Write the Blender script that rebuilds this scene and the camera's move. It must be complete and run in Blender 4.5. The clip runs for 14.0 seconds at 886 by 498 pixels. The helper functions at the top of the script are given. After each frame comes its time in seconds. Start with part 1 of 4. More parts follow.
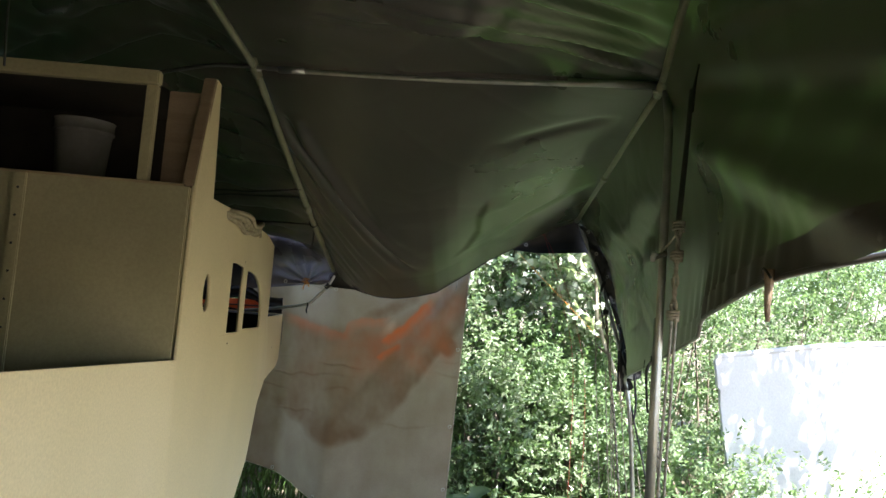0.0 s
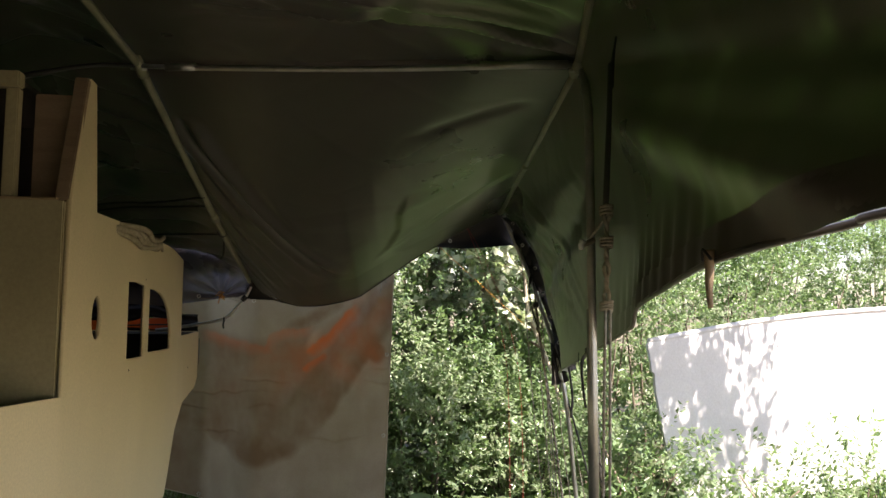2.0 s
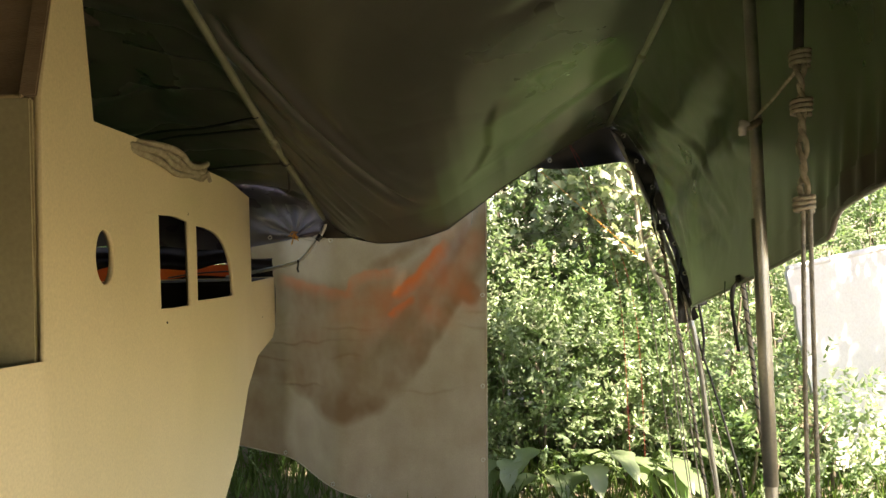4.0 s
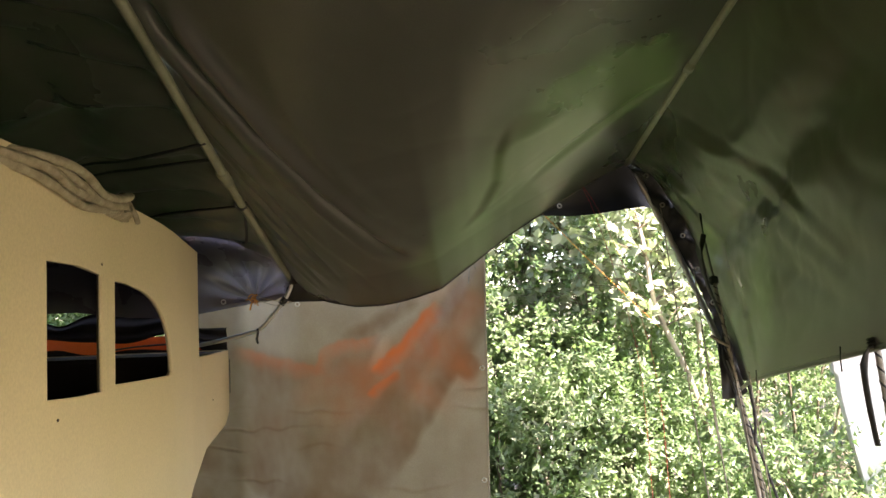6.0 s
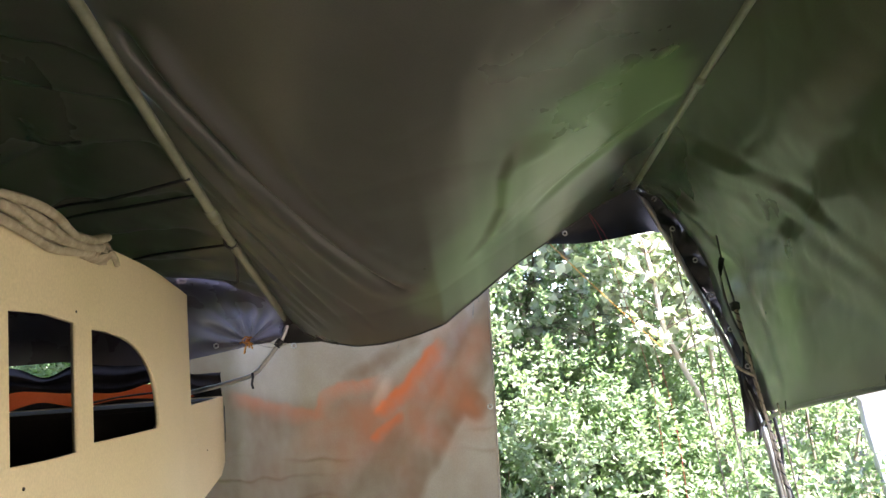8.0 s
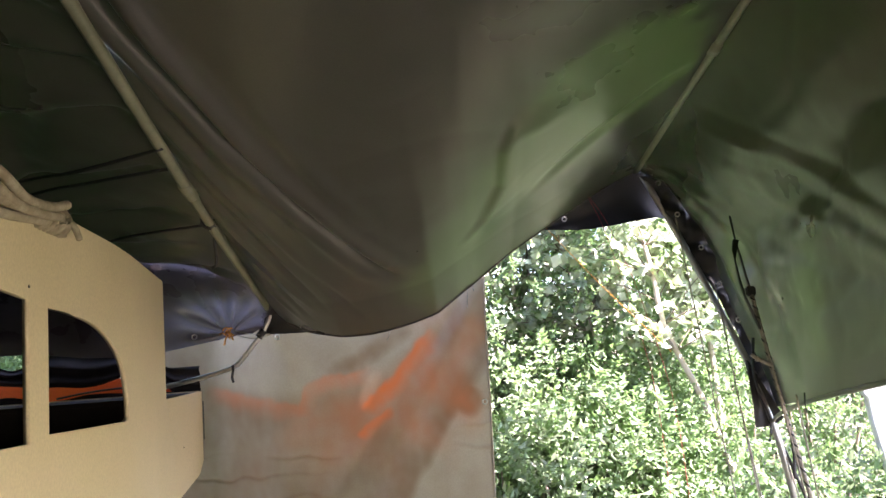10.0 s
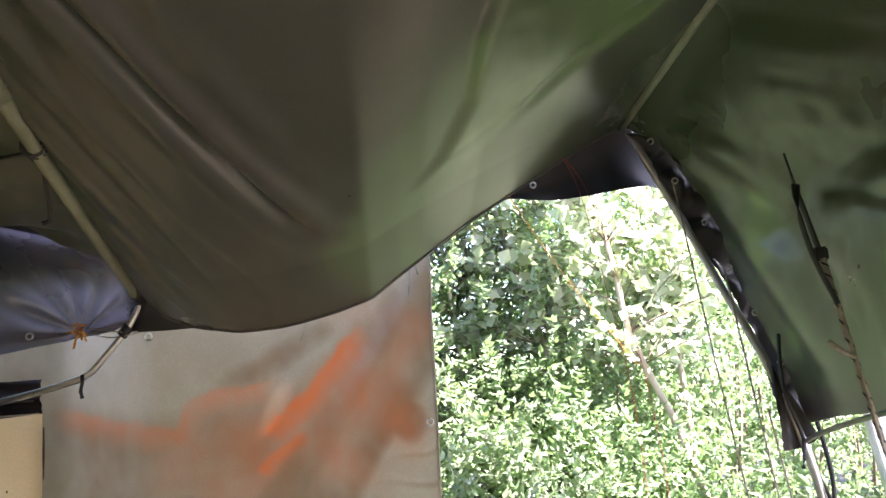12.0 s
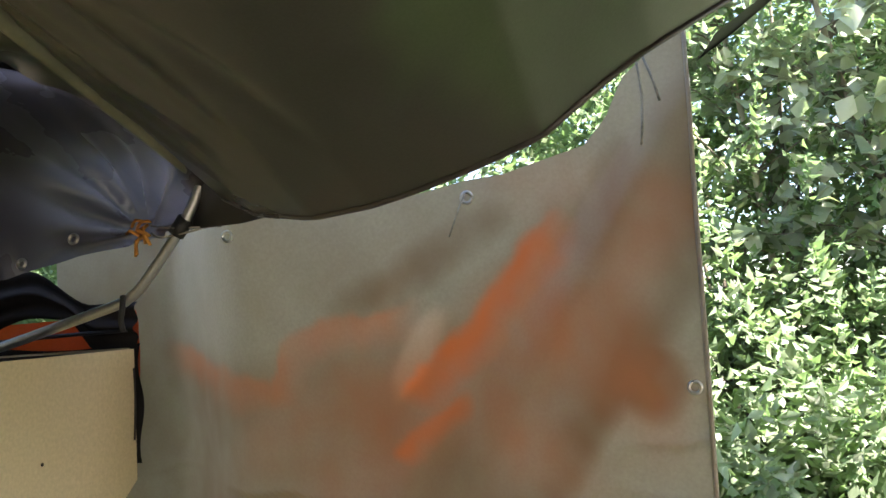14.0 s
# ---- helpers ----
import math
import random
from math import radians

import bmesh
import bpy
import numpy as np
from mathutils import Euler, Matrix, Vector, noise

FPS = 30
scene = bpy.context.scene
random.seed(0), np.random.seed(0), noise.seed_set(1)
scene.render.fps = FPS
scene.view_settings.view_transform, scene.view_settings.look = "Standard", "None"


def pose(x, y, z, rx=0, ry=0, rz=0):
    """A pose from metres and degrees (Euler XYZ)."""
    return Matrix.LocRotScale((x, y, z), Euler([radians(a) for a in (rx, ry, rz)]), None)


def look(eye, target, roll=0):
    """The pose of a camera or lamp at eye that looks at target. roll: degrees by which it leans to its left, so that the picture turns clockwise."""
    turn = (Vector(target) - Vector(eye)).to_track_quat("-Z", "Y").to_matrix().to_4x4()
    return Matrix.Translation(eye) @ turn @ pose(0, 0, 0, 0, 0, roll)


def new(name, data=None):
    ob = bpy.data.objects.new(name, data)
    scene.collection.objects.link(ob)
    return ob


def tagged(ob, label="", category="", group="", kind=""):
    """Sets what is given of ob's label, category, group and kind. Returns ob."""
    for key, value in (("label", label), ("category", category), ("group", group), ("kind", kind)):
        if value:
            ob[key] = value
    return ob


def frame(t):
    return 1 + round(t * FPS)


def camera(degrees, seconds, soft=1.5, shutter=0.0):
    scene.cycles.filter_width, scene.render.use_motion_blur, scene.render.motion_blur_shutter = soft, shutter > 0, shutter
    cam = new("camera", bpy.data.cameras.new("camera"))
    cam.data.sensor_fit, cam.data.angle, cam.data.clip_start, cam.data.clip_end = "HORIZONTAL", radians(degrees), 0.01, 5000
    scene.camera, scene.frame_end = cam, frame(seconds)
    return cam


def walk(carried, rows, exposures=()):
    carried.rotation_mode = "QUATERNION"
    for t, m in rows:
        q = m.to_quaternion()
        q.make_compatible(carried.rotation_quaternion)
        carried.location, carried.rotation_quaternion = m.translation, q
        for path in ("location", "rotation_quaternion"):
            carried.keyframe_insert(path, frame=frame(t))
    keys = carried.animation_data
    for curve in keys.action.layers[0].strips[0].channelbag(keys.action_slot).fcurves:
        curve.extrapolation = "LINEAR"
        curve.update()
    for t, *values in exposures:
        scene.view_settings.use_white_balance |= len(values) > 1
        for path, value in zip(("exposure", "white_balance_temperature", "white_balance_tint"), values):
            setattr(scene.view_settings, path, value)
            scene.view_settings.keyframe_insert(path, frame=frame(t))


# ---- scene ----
cam = camera(57.6, 14.0)
METRES, EYE, TILT, LEAN, TURN = 4.2, 1.6, 4.0, -5.0, 0.0
ROWS = [
    (0.0, 0.0, 0.0, 0.0, 0.0, 0.0, 0.0),
    (0.5, -0.0004, 0.0103, 0.0129, -0.55, 5.26, 0.02),
    (1.0, 0.0008, 0.011, 0.0166, -1.41, 3.91, 2.66),
    (1.5, 0.0005, 0.0095, 0.0126, -3.64, 1.17, 3.1),
    (2.0, 0.0103, 0.0477, -0.0001, -5.1, -0.23, 3.81),
    (2.5, 0.0215, 0.0972, 0.0037, -4.34, -0.46, 6.08),
    (3.0, 0.0196, 0.1292, -0.0031, 0.38, -3.81, 7.99),
    (5.5, 0.0006, 0.3389, -0.0486, 1.34, -2.6, 5.68),
    (6.0, -0.0186, 0.3776, -0.0386, -0.96, 1.01, 7.32),
    (6.5, -0.0287, 0.4034, -0.0371, -3.27, 2.54, 9.52),
    (7.0, -0.0207, 0.4149, -0.0359, -2.57, 3.57, 10.12),
    (7.5, -0.0196, 0.4151, -0.0354, -0.37, 3.76, 9.49),
    (8.0, -0.0209, 0.4158, -0.0374, -1.01, 3.38, 9.23),
    (8.5, -0.0256, 0.4162, -0.0396, -1.44, 3.61, 8.78),
    (11.0, -0.0295, 0.5341, -0.0656, -2.26, 3.36, 9.18),
    (11.5, -0.0375, 0.5859, -0.0749, -3.0, 3.53, 7.25),
    (12.0, -0.043, 0.6513, -0.0825, -8.39, 4.93, 8.94),
    (12.5, -0.0233, 0.7081, -0.0963, -5.4, 7.14, 11.61),
    (13.0, 0.015, 0.7818, -0.0993, 4.65, 9.75, 10.4),
    (13.5, 0.0201, 0.8435, -0.1135, 10.52, 5.44, 9.06),
    (14.0, 0.0115, 0.9231, -0.104, 13.92, 3.07, 9.56),
]
EXPOSURES = [(0.0, 2.65, 6250, 14), (0.5, 2.85, 6300, 15), (1.0, 3.45, 6500, 17), (1.5, 3.0, 6750, 18), (2.0, 1.95, 7100, 20), (2.5, 1.8, 7500, 18), (3.0, 2.3, 8200, 16), (5.5, 2.9, 8150, 18), (6.0, 3.1, 7200, 23), (7.5, 3.5, 6300, 28), (8.5, 3.6, 6050, 28), (11.0, 3.45, 6450, 30), (11.5, 3.6, 6350, 30), (12.5, 3.6, 6250, 26), (13.5, 3.5, 6500, 20), (14.0, 3.05, 6550, 16)]
walk(cam, [(t, pose(0, 0, EYE, TILT, LEAN, TURN) @ pose(METRES * x, METRES * y, METRES * z, 90 + pitch, roll, yaw)) for t, x, y, z, yaw, pitch, roll in ROWS], EXPOSURES)

# ---- world, sun ----
SUN_EL, SUN_AZ = 51.0, 129.0   # degrees above the horizon; clockwise from +y
world = bpy.data.worlds.new("world")
scene.world = world
world.use_nodes = True
wn = world.node_tree.nodes
sky = wn.new("ShaderNodeTexSky")
sky.sky_type = 'NISHITA'
sky.sun_disc = False
sky.sun_elevation, sky.sun_rotation = radians(SUN_EL), radians(SUN_AZ)
world.node_tree.links.new(sky.outputs[0], wn["Background"].inputs[0])
wn["Background"].inputs[1].default_value = 0.08
sun_data = bpy.data.lights.new("sun", 'SUN')
sun_data.energy, sun_data.angle, sun_data.color = 5.0, radians(0.6), (1.0, 0.95, 0.86)
sun_way = Vector((math.sin(radians(SUN_AZ)) * math.cos(radians(SUN_EL)), math.cos(radians(SUN_AZ)) * math.cos(radians(SUN_EL)), math.sin(radians(SUN_EL))))
sun_ob = new("sun", sun_data)
sun_ob.matrix_world = look(sun_way * 40, (0, 0, 0))


# ---- materials ----
def material(name, colors, rough=0.6, scale=6.0, fine=90.0, bump=0.2, metal=0.0, spec=0.5, stretch=(1, 1, 1), coords="Object", translucent=None, share=0.0, rough_var=0.1, island=0.0):
    """Two-scale procedural surface: broad stains and fine grain over two or three colours."""
    m = bpy.data.materials.new(name)
    m.use_nodes = True
    nt = m.node_tree
    n, ln = nt.nodes, nt.links.new
    bsdf = n["Principled BSDF"]
    tc = n.new("ShaderNodeTexCoord")
    mp = n.new("ShaderNodeMapping")
    mp.inputs["Scale"].default_value = stretch
    ln(tc.outputs[coords], mp.inputs[0])
    broad, grain = n.new("ShaderNodeTexNoise"), n.new("ShaderNodeTexNoise")
    for node, s, d in ((broad, scale, 5), (grain, fine, 3)):
        node.inputs["Scale"].default_value, node.inputs["Detail"].default_value = s, d
        ln(mp.outputs[0], node.inputs["Vector"])
    ramp = n.new("ShaderNodeValToRGB")
    e = ramp.color_ramp.elements
    e[0].position, e[1].position = 0.3, 0.72
    e[0].color, e[1].color = (*colors[0], 1), (*colors[-1], 1)
    if len(colors) > 2:
        e.new(0.5).color = (*colors[1], 1)
    ln(broad.outputs[0], ramp.inputs[0])
    hue = n.new("ShaderNodeHueSaturation")
    val = n.new("ShaderNodeMapRange")
    val.inputs[3].default_value, val.inputs[4].default_value = 0.82, 1.18
    ln(grain.outputs[0], val.inputs[0])
    if island:
        geo = n.new("ShaderNodeNewGeometry")
        iv = n.new("ShaderNodeMapRange")
        iv.inputs[3].default_value, iv.inputs[4].default_value = 1 - island, 1 + island
        ln(geo.outputs["Random Per Island"], iv.inputs[0])
        mul = n.new("ShaderNodeMath")
        mul.operation = 'MULTIPLY'
        ln(val.outputs[0], mul.inputs[0])
        ln(iv.outputs[0], mul.inputs[1])
        ln(mul.outputs[0], hue.inputs["Value"])
        ih = n.new("ShaderNodeMapRange")
        ih.inputs[3].default_value, ih.inputs[4].default_value = 0.47, 0.53
        ln(geo.outputs["Random Per Island"], ih.inputs[0])
        ln(ih.outputs[0], hue.inputs["Hue"])
    else:
        ln(val.outputs[0], hue.inputs["Value"])
    ln(ramp.outputs[0], hue.inputs["Color"])
    ln(hue.outputs[0], bsdf.inputs["Base Color"])
    rr = n.new("ShaderNodeMapRange")
    rr.inputs[3].default_value, rr.inputs[4].default_value = max(0.02, rough - rough_var), min(1, rough + rough_var)
    ln(broad.outputs[0], rr.inputs[0])
    ln(rr.outputs[0], bsdf.inputs["Roughness"])
    bsdf.inputs["Metallic"].default_value = metal
    bsdf.inputs["Specular IOR Level"].default_value = spec
    if bump:
        bp = n.new("ShaderNodeBump")
        bp.inputs["Strength"].default_value, bp.inputs["Distance"].default_value = bump, 0.004
        ln(grain.outputs[0], bp.inputs["Height"])
        ln(bp.outputs[0], bsdf.inputs["Normal"])
    if share:
        tr, mx = n.new("ShaderNodeBsdfTranslucent"), n.new("ShaderNodeMixShader")
        tr.inputs[0].default_value = (*translucent, 1)
        mx.inputs[0].default_value = share
        ln(bsdf.outputs[0], mx.inputs[1])
        ln(tr.outputs[0], mx.inputs[2])
        ln(mx.outputs[0], n["Material Output"].inputs[0])
    return m


def add_wrinkles(m, scale, strength, distance, stretch=(1, 1, 1)):
    """Shallow pulled wrinkles in a coated fabric, under its fine grain."""
    nt = m.node_tree
    n, ln = nt.nodes, nt.links.new
    fine = [k for k in n if k.bl_idname == "ShaderNodeBump"][0]
    tc, mp, tex, bp = n.new("ShaderNodeTexCoord"), n.new("ShaderNodeMapping"), n.new("ShaderNodeTexNoise"), n.new("ShaderNodeBump")
    mp.inputs["Scale"].default_value = stretch
    tex.noise_type = 'RIDGED_MULTIFRACTAL'
    tex.inputs["Scale"].default_value, tex.inputs["Detail"].default_value, tex.inputs["Distortion"].default_value = scale, 3, 0.6
    bp.inputs["Strength"].default_value, bp.inputs["Distance"].default_value = strength, distance
    ln(tc.outputs["Object"], mp.inputs[0])
    ln(mp.outputs[0], tex.inputs["Vector"])
    ln(tex.outputs[0], bp.inputs["Height"])
    ln(bp.outputs[0], fine.inputs["Normal"])
    return m


TARP = add_wrinkles(material("olive_tarpaulin", [(0.054, 0.046, 0.042), (0.076, 0.066, 0.060)], 0.30, 2.0, 260, 0.04, spec=0.5, translucent=(0.22, 0.50, 0.09), share=0.0085), 2.6, 0.45, 0.008)
DRAPE = add_wrinkles(material("shiny_dark_tarpaulin", [(0.020, 0.019, 0.022), (0.040, 0.038, 0.042)], 0.28, 5, 160, 0.1, spec=0.7, translucent=(0.86, 0.70, 0.70), share=0.12), 9, 0.5, 0.006)
TARP_DARK = material("black_tarpaulin", [(0.010, 0.010, 0.011), (0.026, 0.025, 0.026)], 0.5, 5, 160, 0.1, spec=0.5)
STEEL = material("galvanised_steel", [(0.35, 0.36, 0.34), (0.55, 0.55, 0.52)], 0.38, 14, 150, 0.05, metal=0.85)
PIPE_GREEN = material("olive_painted_pipe", [(0.165, 0.175, 0.11), (0.26, 0.27, 0.18)], 0.35, 10, 120, 0.1)
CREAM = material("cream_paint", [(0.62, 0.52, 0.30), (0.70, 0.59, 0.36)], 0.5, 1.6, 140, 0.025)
# darker copy of the cream, with the bulkhead's shade put into the colour
CREAM_SHADED = material("cream_paint_shaded", [(0.34, 0.30, 0.17), (0.41, 0.36, 0.21)], 0.55, 3, 110, 0.03)
WOOD = material("bare_timber", [(0.30, 0.22, 0.12), (0.45, 0.35, 0.2)], 0.7, 8, 90, 0.3, stretch=(1, 1, 8))
PLY = material("brown_plywood", [(0.22, 0.15, 0.09), (0.30, 0.22, 0.14)], 0.7, 5, 80, 0.25, stretch=(1, 1, 6))
# near-black: cabin shade put into the colour; also used for seam and nails
SHADE_DARK_WOOD = material("shaded_cabin_dark_wood", [(0.02, 0.016, 0.012), (0.05, 0.04, 0.03)], 0.8, 6, 60, 0.2)
ROPE = material("pale_rope", [(0.20, 0.18, 0.14), (0.42, 0.38, 0.31)], 0.85, 60, 300, 0.7)
ROPE_OLD = material("weathered_rope", [(0.24, 0.20, 0.12), (0.42, 0.37, 0.25)], 0.9, 40, 300, 0.8)
BLACK_CLOTH = material("dull_black_cloth", [(0.012, 0.010, 0.009), (0.032, 0.028, 0.026)], 0.85, 6, 160, 0.2, spec=0.15)
CORD = material("black_cord", [(0.008, 0.008, 0.008), (0.03, 0.03, 0.03)], 0.6, 30, 200, 0.3)
ORANGE_CORD = material("orange_twine", [(0.55, 0.2, 0.03), (0.7, 0.33, 0.06)], 0.7, 30, 200, 0.3)
RED_CORD = material("red_twine", [(0.25, 0.02, 0.03), (0.4, 0.05, 0.05)], 0.7, 30, 200, 0.3)
BRASS = material("eyelet_metal", [(0.5, 0.48, 0.44), (0.7, 0.68, 0.62)], 0.3, 40, 200, 0.05, metal=0.9)
ORANGE_TARP = material("orange_tarpaulin", [(0.45, 0.05, 0.012), (0.6, 0.09, 0.02)], 0.45, 4, 120, 0.2, translucent=(0.8, 0.12, 0.02), share=0.3)
WHITE_GRP = material("white_gelcoat", [(0.54, 0.53, 0.55), (0.64, 0.63, 0.64)], 0.5, 2, 60, 0.1)
PLASTIC = material("translucent_plastic", [(0.26, 0.25, 0.22), (0.36, 0.34, 0.30)], 0.18, 10, 60, 0.05, translucent=(0.3, 0.28, 0.24), share=0.4)
SOIL = material("dry_soil_and_litter", [(0.10, 0.08, 0.055), (0.165, 0.14, 0.10), (0.08, 0.10, 0.045)], 0.95, 3, 40, 0.8)
GRASS = material("grass_blades", [(0.05, 0.10, 0.02), (0.10, 0.17, 0.04)], 0.6, 2, 30, 0, translucent=(0.12, 0.22, 0.03), share=0.35, island=0.3)
LEAF = material("shrub_leaves", [(0.13, 0.20, 0.10), (0.28, 0.335, 0.22)], 0.26, 1.5, 30, 0, translucent=(0.22, 0.36, 0.12), share=0.46, island=0.45)
LEAF_PALE = material("poplar_leaves", [(0.36, 0.41, 0.31), (0.56, 0.59, 0.50)], 0.28, 2, 30, 0, translucent=(0.40, 0.52, 0.22), share=0.34, island=0.45)
BARK_PALE = material("pale_bark", [(0.30, 0.25, 0.19), (0.50, 0.44, 0.36)], 0.85, 14, 60, 0.6, stretch=(1, 1, 0.4))
BARK = material("grey_bark", [(0.12, 0.10, 0.075), (0.25, 0.21, 0.16)], 0.9, 12, 60, 0.6, stretch=(1, 1, 0.3))


def tinted_sheet():
    """White translucent sheeting, mixed towards brown and orange by a point colour."""
    m = material("tinted_white_sheeting", [(0.48, 0.41, 0.32), (0.60, 0.525, 0.43)], 0.45, 3.0, 160, 0.15)
    nt = m.node_tree
    n, ln = nt.nodes, nt.links.new
    bsdf, out = n["Principled BSDF"], n["Material Output"]
    base = bsdf.inputs["Base Color"].links[0].from_socket
    at = n.new("ShaderNodeAttribute")
    at.attribute_name = "sheet_tint"
    sep = n.new("ShaderNodeSeparateColor")
    ln(at.outputs["Color"], sep.inputs[0])
    col = base
    for i, tint in ((1, (0.24, 0.145, 0.085)), (0, (0.72, 0.17, 0.05))):
        mx = n.new("ShaderNodeMix")
        mx.data_type = 'RGBA'
        ln(sep.outputs[i], mx.inputs[0])
        ln(col, mx.inputs[6])
        mx.inputs[7].default_value = (*tint, 1)
        col = mx.outputs[2]
    ln(col, bsdf.inputs["Base Color"])
    tr, mix = n.new("ShaderNodeBsdfTranslucent"), n.new("ShaderNodeMixShader")
    ln(col, tr.inputs[0])
    mix.inputs[0].default_value = 0.5
    ln(bsdf.outputs[0], mix.inputs[1])
    ln(tr.outputs[0], mix.inputs[2])
    ln(mix.outputs[0], out.inputs[0])
    return m


SHEETING = tinted_sheet()


# ---- mesh helpers ----
def link_mesh(name, bm, mat, parent=None, label="", smooth=True):
    smooth = smooth and not bm.verts.layers.int.get("flat")
    me = bpy.data.meshes.new(name)
    bm.to_mesh(me)
    bm.free()
    me.materials.append(mat)
    if smooth:
        me.shade_smooth()
    ob = new(name, me)
    ob.parent = parent
    return tagged(ob, label)


def part(name, bm, mat, parent, label="", smooth=True):
    return link_mesh(name, bm, mat, parent, label, smooth)


def thing(name, label, category, group="", kind=""):
    return tagged(new(name), label, category, group, kind)


def box(lo, hi, bevel=0.004, m=None):
    bm = bmesh.new()
    bm.verts.layers.int.new("flat")
    bmesh.ops.create_cube(bm, size=1)
    for v in bm.verts:
        v.co = Vector([lo[i] + (hi[i] - lo[i]) * (v.co[i] + 0.5) for i in range(3)])
    if bevel:
        bmesh.ops.bevel(bm, geom=bm.edges[:], offset=bevel, segments=2, affect='EDGES')
    if m:
        bm.transform(m)
    return bm


def resample(points, step):
    """A smooth line through the points, cut into short steps."""
    P = [Vector(p) for p in points]
    out = []
    for i in range(len(P) - 1):
        a, b, c, d = P[max(i - 1, 0)], P[i], P[i + 1], P[min(i + 2, len(P) - 1)]
        k = max(1, int((c - b).length / step))
        for j in range(k):
            t = j / k
            out.append(0.5 * ((2 * b) + (c - a) * t + (2 * a - 5 * b + 4 * c - d) * t * t + (3 * b - a - 3 * c + d) * t ** 3))
    return out + [P[-1]]


def tube(points, r, seg=10, bm=None, taper=1.0, flat=1.0):
    """A round (or flattened) tube along a line."""
    bm = bm or bmesh.new()
    P = [Vector(p) for p in points]
    up = Vector((0.31, 0.17, 0.93)).normalized()
    rings = []
    for i, p in enumerate(P):
        t = (P[min(i + 1, len(P) - 1)] - P[max(i - 1, 0)]).normalized()
        a = t.cross(up)
        a = a.normalized() if a.length > 1e-3 else t.cross(Vector((1, 0, 0))).normalized()
        b = t.cross(a)
        rad = r * (1 + (taper - 1) * i / max(1, len(P) - 1))
        rings.append([bm.verts.new(p + rad * (a * math.cos(k * math.tau / seg) + flat * b * math.sin(k * math.tau / seg))) for k in range(seg)])
    for q, s in zip(rings, rings[1:]):
        for k in range(seg):
            bm.faces.new((q[k], q[(k + 1) % seg], s[(k + 1) % seg], s[k]))
    bm.faces.new(rings[0][::-1])
    bm.faces.new(rings[-1])
    return bm


def sheet(fn, nu, nv):
    bm = bmesh.new()
    g = [[bm.verts.new(fn(i / nu, j / nv)) for i in range(nu + 1)] for j in range(nv + 1)]
    for j in range(nv):
        for i in range(nu):
            bm.faces.new((g[j][i], g[j][i + 1], g[j + 1][i + 1], g[j + 1][i]))
    return bm


def ring(r_out, r_in, thick, m, seg=20):
    """A rolled eyelet."""
    bm = bmesh.new()
    mid, half = (r_out + r_in) / 2, (r_out - r_in) / 2
    rows = []
    for i in range(seg):
        a = i * math.tau / seg
        rows.append([bm.verts.new(m @ Vector(((mid + half * math.cos(b)) * math.cos(a), (mid + half * math.cos(b)) * math.sin(a), thick * math.sin(b)))) for b in [k * math.tau / 8 for k in range(8)]])
    for i in range(seg):
        q, s = rows[i], rows[(i + 1) % seg]
        for k in range(8):
            bm.faces.new((q[k], s[k], s[(k + 1) % 8], q[(k + 1) % 8]))
    return bm


def curve_at(points, u):
    """A point a share u along a broken line, by its length."""
    P = [Vector(p) for p in points]
    lens = [(b - a).length for a, b in zip(P, P[1:])]
    d = u * sum(lens)
    for a, b, l in zip(P, P[1:], lens):
        if d <= l or b is P[-1]:
            return a.lerp(b, min(1, d / l))
        d -= l


def smoothstep(a, b, x):
    t = min(1, max(0, (x - a) / (b - a)))
    return t * t * (3 - 2 * t)


def interp(x, xs, ys):
    return float(np.interp(x, xs, ys))


def ridge(x, width):
    return math.exp(-(x / width) ** 2)


# ---- ground ----
def ground_height(x, y):
    return 0.05 * noise.noise(Vector((x * 0.6, y * 0.6, 0)))


def make_ground():
    bm = bmesh.new()
    near = [i * 0.25 - 6 for i in range(65)]
    xs = [-400, -120, -40, -15] + near + [14, 20, 45, 120, 400]
    ys = [-400, -120, -40, -15] + near + [14, 20, 45, 120, 400]
    g = [[bm.verts.new((x, y, ground_height(x, y) if abs(x) < 13 and abs(y) < 13 else 0)) for x in xs] for y in ys]
    for j in range(len(ys) - 1):
        for i in range(len(xs) - 1):
            bm.faces.new((g[j][i], g[j][i + 1], g[j + 1][i + 1], g[j + 1][i]))
    tagged(link_mesh("ground", bm, SOIL), "dry soil with leaf litter under the shrubs", "ground", kind="structure")


make_ground()

# ---- tent frame ----
J_L, J_R = Vector((-0.846, 3.209, 2.495)), Vector((0.717, 2.857, 2.444))
END_L, END_R = Vector((-0.713, 5.226, 1.745)), Vector((0.812, 5.177, 2.215))
LEFT_LINE = [(-0.95, -2.4, 2.72), (-0.93, 0.5, 2.68), (-0.90, 2.155, 2.612), tuple(J_L), (-0.77, 4.297, 2.056), tuple(END_L)]
RIGHT_LINE = [(0.60, -2.4, 3.05), (0.61, 0.5, 2.95), (0.63, 2.06, 2.67), tuple(J_R), (0.77, 4.1, 2.325), tuple(END_R)]


def line_at_y(line, y):
    ys = [p[1] for p in line]
    return Vector((interp(y, ys, [p[0] for p in line]), y, interp(y, ys, [p[2] for p in line])))


